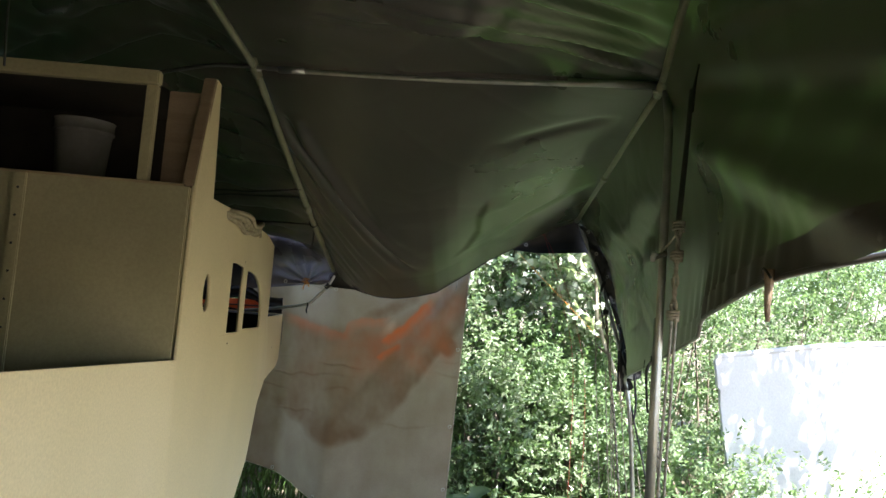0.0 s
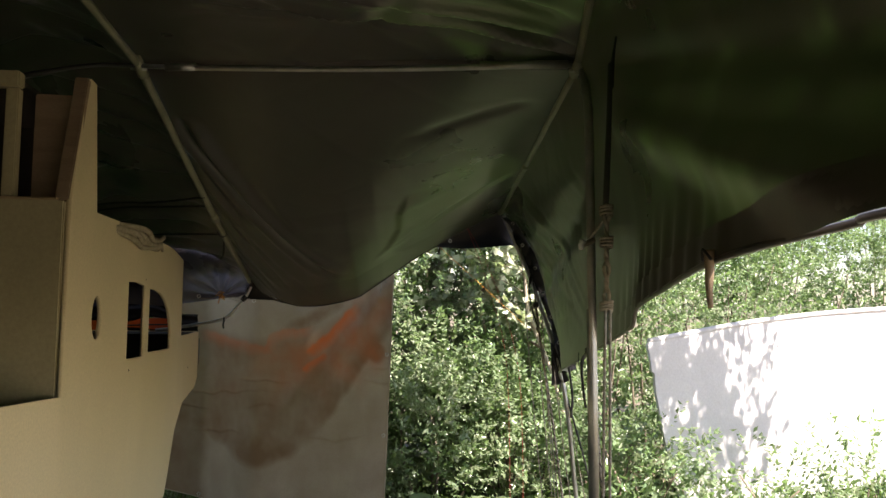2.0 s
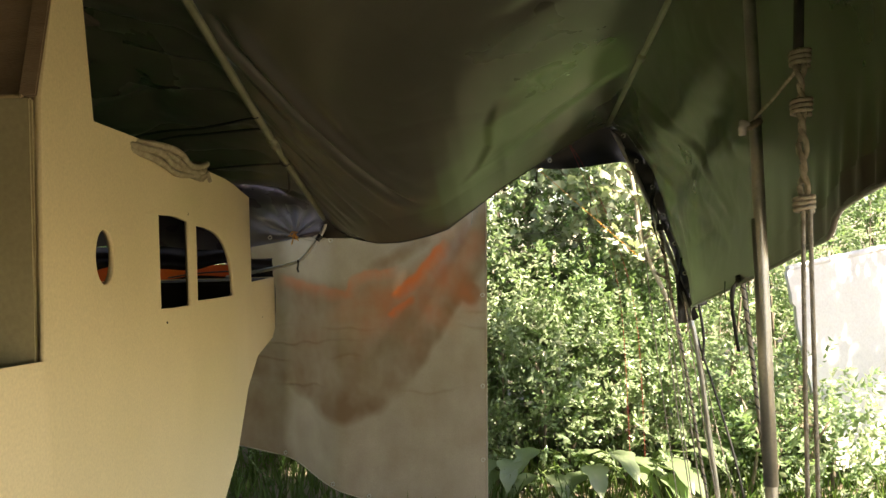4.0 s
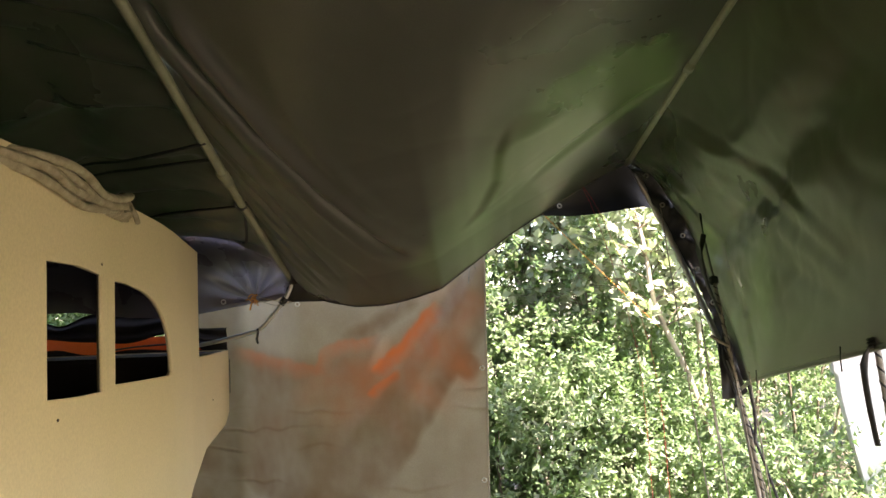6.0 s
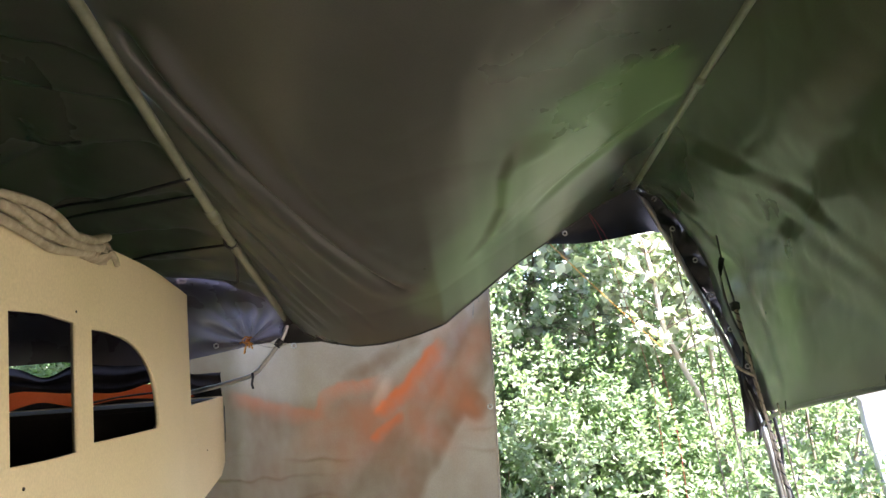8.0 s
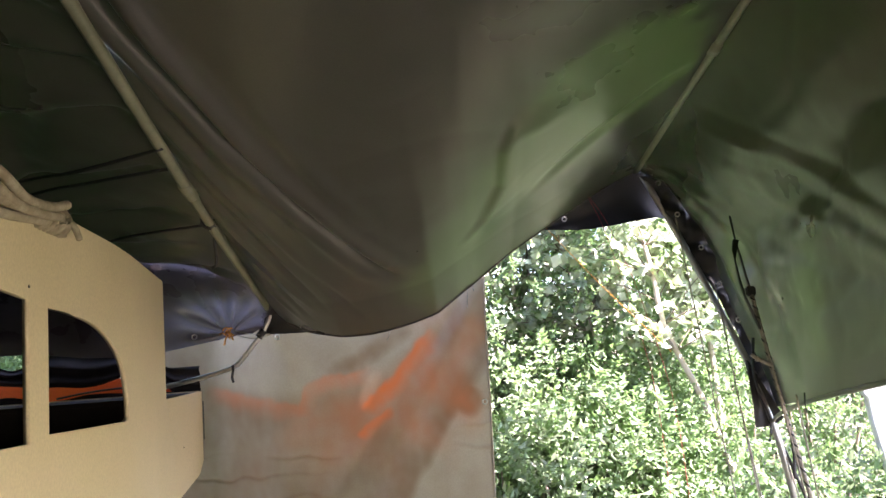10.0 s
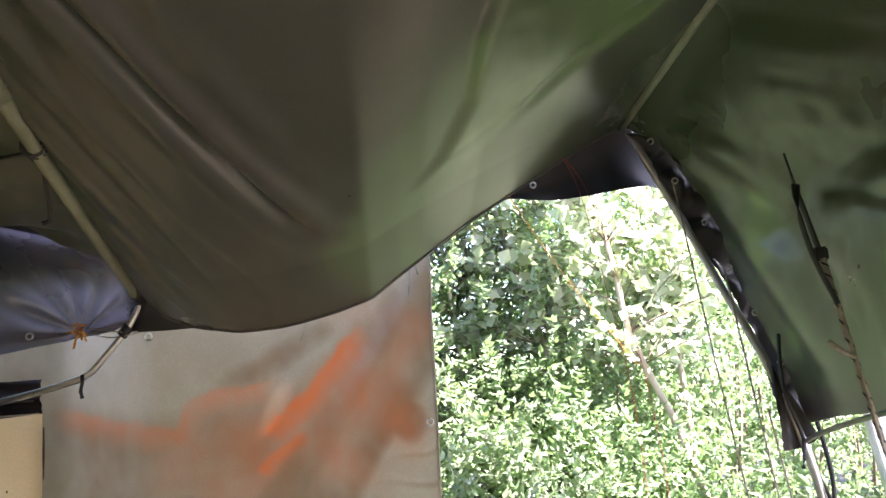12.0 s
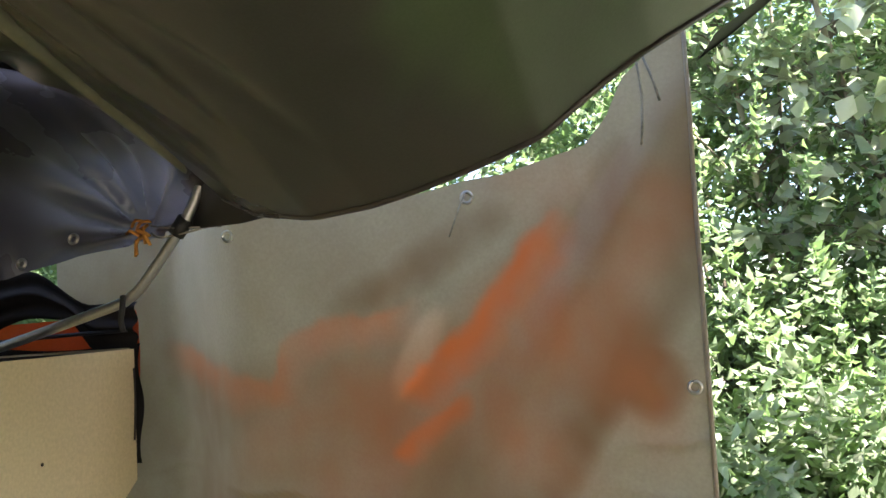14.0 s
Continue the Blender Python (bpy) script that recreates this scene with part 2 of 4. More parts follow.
def tent_frame():
    f = thing("tent_frame", "olive-painted steel pipe frame carrying the tarpaulin", "tent frame")
    part("rafter", tube(resample(LEFT_LINE[:4], 0.2), 0.015, 14), PIPE_GREEN, f)
    part("rafter", tube(resample(LEFT_LINE[3:], 0.2), 0.0165, 14), PIPE_GREEN, f)
    part("rafter", tube(resample(RIGHT_LINE[:4], 0.2), 0.015, 14), PIPE_GREEN, f)
    part("rafter", tube(resample(RIGHT_LINE[3:], 0.2), 0.0155, 14), PIPE_GREEN, f)
    # cross bar with sleeves at both ends
    a, b = Vector((-0.72, 3.10, 2.462)), J_R + Vector((-0.02, 0, 0.01))
    part("crossbar", tube(resample([a, a.lerp(b, 0.5) + Vector((0, 0, -0.012)), b], 0.1), 0.0105, 12), STEEL, f)
    part("crossbar_sleeve", tube([a.lerp(b, 0.0), a.lerp(b, 0.075)], 0.0145, 12), STEEL, f)
    part("crossbar_sleeve", tube([a.lerp(b, 0.78), a.lerp(b, 0.99)], 0.0145, 12), STEEL, f)
    part("tie_strap", tube(resample([J_L, (-0.95, 3.02, 2.435), (-1.05, 2.78, 2.33), (-1.06, 2.6, 2.255)], 0.05), 0.008, 8), CORD, f)
    part("link_bar", tube(resample([J_L, a], 0.05), 0.009, 8), STEEL, f)
    for p, d in ((J_L, Vector(LEFT_LINE[4]) - J_L), (J_R, Vector(RIGHT_LINE[4]) - J_R)):
        d.normalize()
        part("joint_sleeve", tube([p - d * 0.055, p + d * 0.055], 0.021, 14), PIPE_GREEN, f)
        part("bolt", tube([p + Vector((-0.03, 0, -0.012)), p + Vector((0.03, 0, -0.012))], 0.006, 8), STEEL, f)
    c = Vector(LEFT_LINE[4])
    d = (END_L - c).normalized()
    part("coupling", tube([c - d * 0.035, c + d * 0.035], 0.0215, 14), PIPE_GREEN, f)
    part("coupling_screw", tube([c + Vector((0.018, 0, 0)), c + Vector((0.04, 0, 0.012))], 0.006, 8), STEEL, f)
    c = line_at_y(RIGHT_LINE, 4.1)
    d = (END_R - c).normalized()
    part("coupling", tube([c - d * 0.03, c + d * 0.03], 0.0205, 14), PIPE_GREEN, f)
    # bent pipe at the foot of the left rafter
    part("corner_pipe", tube(resample([END_L + Vector((0.01, -0.02, 0.012)), (-0.745, 5.2, 1.668), (-0.845, 5.2, 1.548), (-0.875, 5.2, 1.53), (-1.02, 5.22, 1.498), (-1.3, 5.32, 1.455)], 0.03), 0.0098, 12), STEEL, f)
    part("collar", tube([(-0.742, 5.2, 1.672), (-0.765, 5.2, 1.645)], 0.0155, 12), CORD, f)
    # standing post
    part("post", tube(resample([(0.725, 2.83, 2.45), (0.733, 2.78, 2.28), (0.748, 2.76, 1.0), (0.753, 2.75, 0.0)], 0.2), 0.0145, 14), STEEL, f)
    part("post_sleeve", tube([(0.741, 2.771, 1.62), (0.748, 2.76, 1.0)], 0.0165, 14), STEEL, f)
    # corner leg, leaning outwards
    part("leg", tube(resample([(0.83, 5.17, 2.2), (1.02, 5.13, 1.75), (1.165, 4.98, 1.2), (1.25, 4.97, 0.5), (1.30, 4.97, 0.0)], 0.1), 0.013, 12), STEEL, f)
    part("leg_stay", tube(resample([(1.16, 4.99, 1.22), (1.33, 4.9, 0.55), (1.42, 4.86, 0.0)], 0.1), 0.006, 8), CORD, f)
    part("overhead_board", box((-1.75, 1.885, 2.45), (-1.006, 1.93, 2.53), 0.003), CREAM_SHADED, f, "short cream board lashed under the roof")
    part("board_cord", tube(resample([(-1.115, 1.9, 2.45), (-1.112, 1.9, 2.3), (-1.10, 1.9, 2.08)], 0.05), 0.003, 6), CORD, f)
    return f


tent_frame()

# ---- tarpaulin canopy ----
LIP_X = [-0.70, -0.64, -0.54, -0.41, -0.30, -0.235, -0.15, -0.05, 0.03, 0.09, 0.26, 0.46, 0.667, 0.812]
LIP_Y = [5.22, 5.15, 5.08, 5.0, 4.95, 4.93, 4.91, 4.90, 4.90, 4.92, 5.08, 5.16, 5.17, 5.177]
LIP_Z = [1.740, 1.693, 1.645, 1.617, 1.618, 1.627, 1.645, 1.675, 1.732, 1.775, 1.905, 2.030, 2.148, 2.215]


def crease(p, a, b, width, depth):
    """A pulled fold along the segment a-b in plan, fading at its ends."""
    ax, ay, bx, by = *a, *b
    dx, dy = bx - ax, by - ay
    l2 = dx * dx + dy * dy
    t = ((p.x - ax) * dx + (p.y - ay) * dy) / l2
    off = ((p.x - ax) * dy - (p.y - ay) * dx) / math.sqrt(l2)
    fade = smoothstep(-0.1, 0.15, t) * (1 - smoothstep(0.75, 1.1, t))
    return depth * fade * ridge(off, width)


MAIN_FOLD = [(-0.79, 3.51), (-0.72, 3.73), (-0.586, 4.0), (-0.431, 4.207), (-0.242, 4.505), (-0.12, 4.66)]
SHOULDER = [(-0.52, 3.76), (-0.40, 4.03), (-0.292, 4.2), (-0.18, 4.38)]
KINK = [(0.20, 4.00), (0.158, 4.163), (0.163, 4.356), (0.115, 4.50), (0.02, 4.58)]
FAN = [((-0.78, 4.15), (-0.45, 4.80), 0.016, 0.012), ((-0.77, 4.35), (-0.50, 4.85), 0.014, -0.011), ((-0.75, 4.55), (-0.52, 4.92), 0.012, 0.010),
       ((-0.74, 4.75), (-0.56, 5.0), 0.010, -0.008), ((-0.79, 3.95), (-0.42, 4.66), 0.018, -0.012), ((-0.66, 4.25), (-0.33, 4.80), 0.018, 0.010), ((-0.80, 3.75), (-0.62, 4.2), 0.016, 0.010)]


def along(p, line):
    """The signed offset in plan from a broken line (right of its run is positive), and the share run along it."""
    best = None
    for i, (a, b) in enumerate(zip(line, line[1:])):
        dx, dy = b[0] - a[0], b[1] - a[1]
        l2 = dx * dx + dy * dy
        raw = ((p.x - a[0]) * dx + (p.y - a[1]) * dy) / l2
        t = min(1, max(0, raw))
        qx, qy = p.x - a[0] - t * dx, p.y - a[1] - t * dy
        d = math.hypot(qx, qy)
        if best is None or d < best[0]:
            best = (d, math.copysign(d, qx * dy - qy * dx), (i + t) / (len(line) - 1))
    return best[1], best[2]


def crumple(p, k):
    """Thin raised wrinkles where a noise field crosses zero."""
    q = Vector((p.x * k, p.y * k * 0.8, p.z * k * 1.3))
    return max(0.0, 1 - 3.2 * abs(noise.noise(q))) ** 3 + 0.5 * max(0.0, 1 - 3.2 * abs(noise.noise(q * 2.3 + Vector((5, 1, 0))))) ** 3


def front_belly(u, v):
    """The belly between the two rafters, from the cross bar to the low lip."""
    L = line_at_y(LEFT_LINE, J_L.y + (END_L.y - J_L.y) * v)
    R = line_at_y(RIGHT_LINE, J_R.y + (END_R.y - J_R.y) * v)
    side = L.lerp(R, u)
    x = -0.70 + (0.812 + 0.70) * u
    lip = Vector((x, interp(x, LIP_X, LIP_Y), interp(x, LIP_X, LIP_Z)))
    straight = END_L.lerp(END_R, u)
    w = smoothstep(0.0, 1.0, v) * 0.6 + 0.4 * v * v
    p = side + (lip - straight) * w
    p.z += 0.028 * (1 - u) * (1 - v) - 0.05 * math.sin(math.pi * u) * math.sin(math.pi * min(1, v * 1.15))
    # the long pulled fold from the left rafter, its light shoulder, and the small folds fanning from the rafter's foot
    off, t = along(p, MAIN_FOLD)
    fade = smoothstep(0.0, 0.12, t) * (1 - smoothstep(0.6, 0.95, t))
    p.z += fade * (0.042 * ridge(off, 0.017) - 0.040 * ridge(off - 0.05, 0.034) - 0.018 * ridge(off + 0.055, 0.03))
    off, t = along(p, SHOULDER)
    p.z -= 0.016 * ridge(off, 0.032) * smoothstep(0.0, 0.3, t) * (1 - smoothstep(0.7, 1.0, t))
    for a, b, w, d in FAN:
        p.z += crease(p, a, b, w, d)
    # the kinked fold where the front edge is hauled up to the corner
    off, t = along(p, KINK)
    fade = smoothstep(0.0, 0.2, t) * (1 - smoothstep(0.65, 1.0, t))
    p.z -= fade * 0.022 * (smoothstep(-0.03, 0.015, off) - smoothstep(0.015, 0.22, off))
    p.z += crease(p, (0.62, 3.2), (0.2, 3.5), 0.04, 0.012) + crease(p, (0.70, 4.2), (0.30, 4.6), 0.03, 0.012)
    p.z += (0.012 * noise.noise(p * 2.2) + 0.004 * crumple(p, 1.7)) * math.sin(math.pi * u) * (1 - 0.8 * v)
    if v < 0.005:
        p = side + Vector((0, 0, 0.027))
    return p


# folds fanning out over the roof from the right-hand joint
ROOF_FOLDS = [((-0.45, 2.66), (0.72, 2.86), 0.020, 0.036), ((-0.30, 2.56), (0.70, 2.82), 0.016, -0.028), ((-0.25, 2.46), (0.70, 2.80), 0.018, 0.030), ((-0.50, 2.30), (0.66, 2.74), 0.022, -0.034),
              ((-0.20, 2.26), (0.66, 2.66), 0.016, 0.026), ((-0.45, 2.06), (0.64, 2.56), 0.026, 0.034), ((-0.60, 1.95), (0.62, 2.40), 0.024, -0.030), ((-0.35, 1.75), (0.60, 2.30), 0.030, 0.030), ((-0.6, 1.5), (0.58, 2.1), 0.036, -0.034)]


def rear_roof(u, v):
    """The roof over the camera's way, from behind to the cross bar."""
    y0 = -2.4
    L = line_at_y(LEFT_LINE, y0 + (J_L.y + 0.09 - y0) * v)
    R = line_at_y(RIGHT_LINE, y0 + (J_R.y + 0.09 - y0) * v)
    p = L.lerp(R, u)
    bays = abs(math.sin(math.pi * (p.y - 3.0) / 1.9))
    p.z += 0.02 - 0.10 * math.sin(math.pi * u) * bays * (1 - smoothstep(0.9, 0.96, v))
    for a, b, w, d in ROOF_FOLDS:
        p.z += crease(p, a, b, w, d)
    p.z += (0.02 * noise.noise(p * 1.7) + 0.014 * crumple(p, 1.6)) * math.sin(math.pi * u)
    return p


def left_side(u, v):
    """From the left rafter across the boat and down outside it; rippled."""
    y0 = -2.4
    y = y0 + (4.975 - y0) * v
    a = line_at_y(LEFT_LINE, y)
    over = a.z + 0.12
    top = [a, Vector((-1.25, y, a.z + 0.13)), Vector((-2.2, y, over)), Vector((-2.95, y, over - 0.25)), Vector((-3.15, y, 1.45)), Vector((-3.2, y, 1.0))]
    p = curve_at(top, u)
    near = smoothstep(0, 0.035, u)
    wave = 0.5 + 0.5 * math.sin(30 * p.y + 9 * p.x + 5 * noise.noise(Vector((p.x * 1.2, p.y * 1.6, 0))))
    p.z += near * (0.075 * wave ** 3 * (0.5 + noise.noise(Vector((p.x * 2, p.y * 3, 5)))) + 0.01 * math.sin(9 * p.y)) * (1 - smoothstep(0.4, 0.6, u))
    p.z += near * (0.02 * noise.noise(p * 2.6) + 0.014 * crumple(p, 2.2))
    return p


def left_front(u, v):
    """The dark front drape that falls over the cabin corner, gathered at a knot."""
    top = curve_at([(-0.655, 5.0, 1.82), (-0.725, 4.98, 1.86), (-1.25, 4.96, 1.995), (-2.2, 4.96, 1.99), (-3.0, 4.96, 1.66)], u)
    low = curve_at([(-0.665, 5.205, 1.715), (-0.735, 5.245, 1.70), (-0.80, 5.275, 1.665), (-0.90, 5.325, 1.66), (-1.04, 5.29, 1.635), (-1.25, 5.32, 1.605), (-1.5, 5.35, 1.615), (-1.75, 5.37, 1.650), (-2.05, 5.39, 1.648), (-2.3, 5.4, 1.60), (-3.0, 5.4, 1.55)], u)
    p = top.lerp(low, v)
    p.y += 0.10 * math.sin(math.pi * v) * smoothstep(0, 0.1, u)
    knot = Vector((-0.905, 5.325, 1.675))
    r = (p - knot).length
    ang = math.atan2(p.z - knot.z, p.x - knot.x)
    p.y += 0.022 * math.sin(ang * 11 + 2 * noise.noise(p * 6)) * smoothstep(0.01, 0.08, r) * (1 - smoothstep(0.12, 0.4, r))
    p.y += 0.01 * noise.noise(p * 9)
    return p


HEM = [(0.665, -2.4, 1.76), (0.665, 0.8, 1.745), (0.68, 1.25, 1.738), (0.685, 1.68, 1.715), (0.735, 2.1, 1.67), (0.785, 2.45, 1.625), (0.81, 2.56, 1.575), (0.84, 2.75, 1.548), (0.90, 3.4, 1.44), (1.0, 4.3, 1.31), (1.10, 4.75, 1.235), (1.165, 4.97, 1.19)]


def right_side(u, v):
    """The side wall hanging from the right rafter down to its hem. u along, v down."""
    y0 = -2.4
    y = y0 + (END_R.y - y0) * u
    a = line_at_y(RIGHT_LINE, y)
    yl = y0 + (4.97 - y0) * u
    b = Vector((interp(yl, [h[1] for h in HEM], [h[0] for h in HEM]), yl, interp(yl, [h[1] for h in HEM], [h[2] for h in HEM])))
    a = a + Vector((-0.01, 0, 0.028))
    p = a.lerp(b, v)
    edge = curve_at(STRIP, v) + Vector((0.02, -0.012, 0)) - END_R.lerp(Vector(HEM[-1]), v)
    p += edge * smoothstep(4.2, 5.1, p.y) * smoothstep(0, 0.12, v)
    out = 0.06 * math.sin(math.pi * v)
    p.x += out * (1 - smoothstep(4.2, 5.0, p.y))
    p.x += smoothstep(0.74, 0.97, v) * 0.008 * math.sin(p.y * 56 + 4 * noise.noise(Vector((p.y * 3, 0, 0)))) * ridge(p.y - 2.25, 0.5)
    dy, dz = END_R.y + 0.05 - p.y, END_R.z + 0.1 - p.z
    far = math.hypot(dy, dz)
    fan = math.atan2(dz, max(0.02, dy))
    p.x += 0.012 * math.sin(fan * 17 + 1.5 * noise.noise(Vector((fan * 3, far * 1.5, 0)))) * smoothstep(0.1, 0.5, far) * (1 - smoothstep(0.9, 1.5, far)) * smoothstep(0.02, 0.15, v)
    p.x += 0.035 * noise.noise(Vector((p.y * 1.6, p.z * 2.2, 4.0))) * math.sin(math.pi * min(1, v * 1.05))
    p.x += (0.006 * crumple(p, 3.2) + 0.003 * crumple(p, 6.0)) * smoothstep(2.8, 3.6, p.y) * math.sin(math.pi * min(1, v * 1.02))
    # a long pulled fold from the joint to the hem, and one to the far corner
    t = (p.y - 2.75) / -2.0
    if t > 0:
        fade = smoothstep(0, 0.2, t) * smoothstep(0.06, 0.22, v)
        p.x -= 0.05 * ridge(p.z - (2.237 - 0.59 * t), 0.065) * fade
        p.x += 0.035 * ridge(p.z - (2.42 - 0.55 * t), 0.05) * fade - 0.02 * ridge(p.z - (2.56 - 0.42 * t), 0.03) * fade
    for z0, fall, w, d in ((2.33, 0.62, 0.014, 0.007), (2.24, 0.57, 0.018, -0.007), (2.15, 0.52, 0.013, 0.006), (2.02, 0.42, 0.02, -0.006), (1.84, 0.30, 0.016, 0.006)):
        run = 4.55 - p.y
        if run > 0:
            p.x += d * ridge(p.z - (z0 - fall * run), w) * smoothstep(0, 0.2, run) * (1 - smoothstep(0.7, 1.2, run)) * smoothstep(0.02, 0.12, v)
    t = (p.y - 3.0) / 2.0
    if t > 0:
        p.x += 0.04 * ridge(p.z - (2.1 - 0.35 * t), 0.10) * smoothstep(0, 0.3, t) * (1 - smoothstep(0.8, 1.0, t))
    return p


VALANCE_TOP = [(0.20, 5.20, 1.875), (0.46, 5.19, 2.04), (0.667, 5.19, 2.155), (0.825, 5.18, 2.235), (0.93, 5.18, 2.20)]
VALANCE_LOW = [(0.16, 5.24, 1.84), (0.30, 5.23, 1.935), (0.41, 5.21, 1.995), (0.57, 5.20, 1.990), (0.72, 5.20, 1.998), (0.885, 5.18, 2.015), (0.96, 5.17, 1.99)]
STRIP = [(0.83, 5.165, 2.215), (0.89, 5.145, 2.13), (0.955, 5.14, 2.0), (1.03, 5.13, 1.865), (1.08, 5.11, 1.72), (1.125, 5.07, 1.56), (1.16, 5.03, 1.4), (1.19, 5.0, 1.24)]


def canopy():
    c = thing("tarpaulin_canopy", "sagging olive tarpaulin canopy with pulled folds over a pipe frame", "tarpaulin")
    part("front_panel", sheet(front_belly, 150, 190), TARP, c)
    part("roof_panel", sheet(rear_roof, 90, 330), TARP, c)
    part("left_panel", sheet(left_side, 90, 460), TARP, c)
    part("left_front_drape", sheet(left_front, 240, 44), DRAPE, c, "shiny black gathered tarpaulin drape")
    # unseen front overlap added outside the drape, blocking daylight except round the knot
    def overlap(u, v):
        x = -0.78 - 2.25 * u
        w = min(1.0, max(0.0, (x + 0.72) / (-3.0 + 0.72)))
        a, b = left_front(w, 0.02), left_front(w, 0.24 + 0.72 * smoothstep(0.13, 0.24, u))
        p = a.lerp(b, v)
        return p + Vector((0, 0.10 * math.sin(math.pi * 0.5 * min(1, v * 1.4)) + 0.03, 0.03))
    part("outer_light_block", sheet(overlap, 60, 12), TARP_DARK, c)
    part("right_panel", sheet(right_side, 420, 70), TARP, c)
    part("hem", tube(resample([(x + 0.001, y, z) for x, y, z in HEM], 0.04), 0.007, 6), TARP, c)

    def hem_band(u, v):
        p = right_side(u, 0.93 + 0.07 * v)
        return p - Vector((0.003, 0, 0))
    part("hem_band", sheet(hem_band, 260, 2), TARP, c)

    # unseen rear walls, added to keep light from coming in behind
    def rear(u, v):
        p = rear_roof(u, 0.0)
        return Vector((p.x + 0.02 * math.sin(v * 9), p.y + 0.05 * noise.noise(Vector((u * 5, v * 3, 2))), p.z * (1 - v) + 0.02))
    part("rear_light_block", sheet(rear, 40, 30), TARP, c)

    def rear_left(u, v):
        p = left_side(u, 0.0)
        return Vector((p.x, p.y + 0.05 * noise.noise(Vector((u * 9, v * 3, 8))), p.z * (1 - v) + 0.02))
    part("rear_light_block", sheet(rear_left, 40, 30), TARP, c)
    lip = []
    for i in range(61):
        p = front_belly(i / 60, 1.0)
        lip.append(p)
    part("lip_hem", tube(lip, 0.005, 6), TARP, c)

    def valance(u, v):
        p = curve_at(VALANCE_TOP, u).lerp(curve_at(VALANCE_LOW, u), v)
        p.y += 0.02 * math.sin(u * 14) * v + 0.03 * math.sin(math.pi * v)
        return p
    part("valance", sheet(valance, 40, 8), TARP_DARK, c, "black tarpaulin flap below the canopy lip")

    def strip(u, v):
        p = curve_at(STRIP, u)
        w = 0.045 + 0.03 * ridge(u - 0.35, 0.15) + 0.03 * smoothstep(0.75, 0.95, u)
        p += Vector((-0.62, 0.2, -0.22)).normalized() * ((w + 0.05) * v - 0.07)
        p.y += 0.010 * math.sin(u * 34 + v * 5 + 3 * noise.noise(p * 7)) + 0.012 * crumple(p, 7.0)
        p.x += 0.008 * noise.noise(p * 11)
        return p
    def flap(u, v):
        a = Vector((1.095, 4.99, 1.42)).lerp(Vector((1.10, 4.98, 1.17)), v)
        b = Vector((1.115, 4.985, 1.41)).lerp(Vector((1.20, 4.965, 1.20)), v)
        p = a.lerp(b, u)
        p.z -= 0.035 * u * v * (1 - u) * 4 * 0.4
        p.y -= 0.014 * math.sin(u * 5 + v * 3)
        return p
    part("corner_flap", sheet(flap, 10, 14), TARP_DARK, c, "black triangular flap at the corner's foot")
    s = part("eyelet_strip", sheet(strip, 150, 14), TARP_DARK, c, "black edge strip with metal eyelets")
    for i, (x, y, z) in enumerate(((0.866, 5.135, 2.19), (0.881, 5.13, 2.145), (0.943, 5.125, 2.011), (1.022, 5.12, 1.871), (1.07, 5.1, 1.72), (1.112, 5.055, 1.573), (1.15, 5.02, 1.42))):
        part("eyelet", ring(0.0115, 0.006, 0.004, pose(x, y - 0.012, z, 90, 0, -20)), BRASS, s)
    for x, y, z in ((0.50, 5.185, 2.035), (0.37, 5.20, 1.985)):
        part("eyelet", ring(0.0115, 0.006, 0.004, pose(x, y, z, 90, 0, 0)), BRASS, c)
    for x, y, z in ((-1.038, 5.272, 1.668), (-1.174, 5.285, 1.63)):
        part("eyelet", ring(0.0125, 0.0065, 0.004, pose(x, y - 0.004, z, 80, 0, 0)), BRASS, c)

    def gusset(u, v):
        a = Vector((-0.735, 5.20, 1.765)).lerp(Vector((-0.46, 5.02, 1.640)), u)
        b = Vector((-0.755, 5.235, 1.655)).lerp(Vector((-0.46, 5.10, 1.645)), u)
        p = a.lerp(b, v)
        p.y += 0.01 * math.sin(9 * u + 4 * v)
        return p
    part("corner_gusset", sheet(gusset, 16, 6), TARP_DARK, c, "black gusset at the rafter's foot")
    return c


canopy()

# ---- hanging sheet ----
TOP_X = [-1.40, -1.10, -0.75, -0.60, -0.50, -0.43, -0.23, -0.16, -0.02, 0.02, 0.05, 0.157]
TOP_Z = [1.72, 1.74, 1.77, 1.72, 1.665, 1.660, 1.695, 1.70, 1.735, 1.78, 1.84, 1.93]


def hanging_point(u, v):
    top_x = -1.42 + 1.577 * u
    low_x = -1.42 + 1.535 * u
    z0 = interp(top_x, TOP_X, TOP_Z)
    z1 = interp(low_x, [-1.42, -1.29, -0.75, -0.55, 0.1], [0.45, 0.42, 0.285, 0.22, 0.10])
    z = z0 + (z1 - z0) * v
    x = top_x + (low_x - top_x) * v
    y = 5.255 + 0.41 * (1 - smoothstep(-1.10, -0.66, x))
    y += 0.05 * math.sin(math.pi * v) * math.sin(math.pi * u) + 0.03 * noise.noise(Vector((x * 2.2, z * 1.6, 0)))
    y += 0.018 * ridge((x + 0.28) - 0.75 * (z - 1.30), 0.05) * smoothstep(0.7, 1.2, z) - 0.03 * ridge((x + 0.16) - 0.6 * (z - 1.30), 0.07) * smoothstep(0.8, 1.2, z)
    y += 0.006 * sum(creased(x, z, z0, k) for k, z0 in enumerate(CREASES))
    return Vector((x, y, z))


CREASES = (0.82, 0.97, 1.06, 1.15, 1.21)


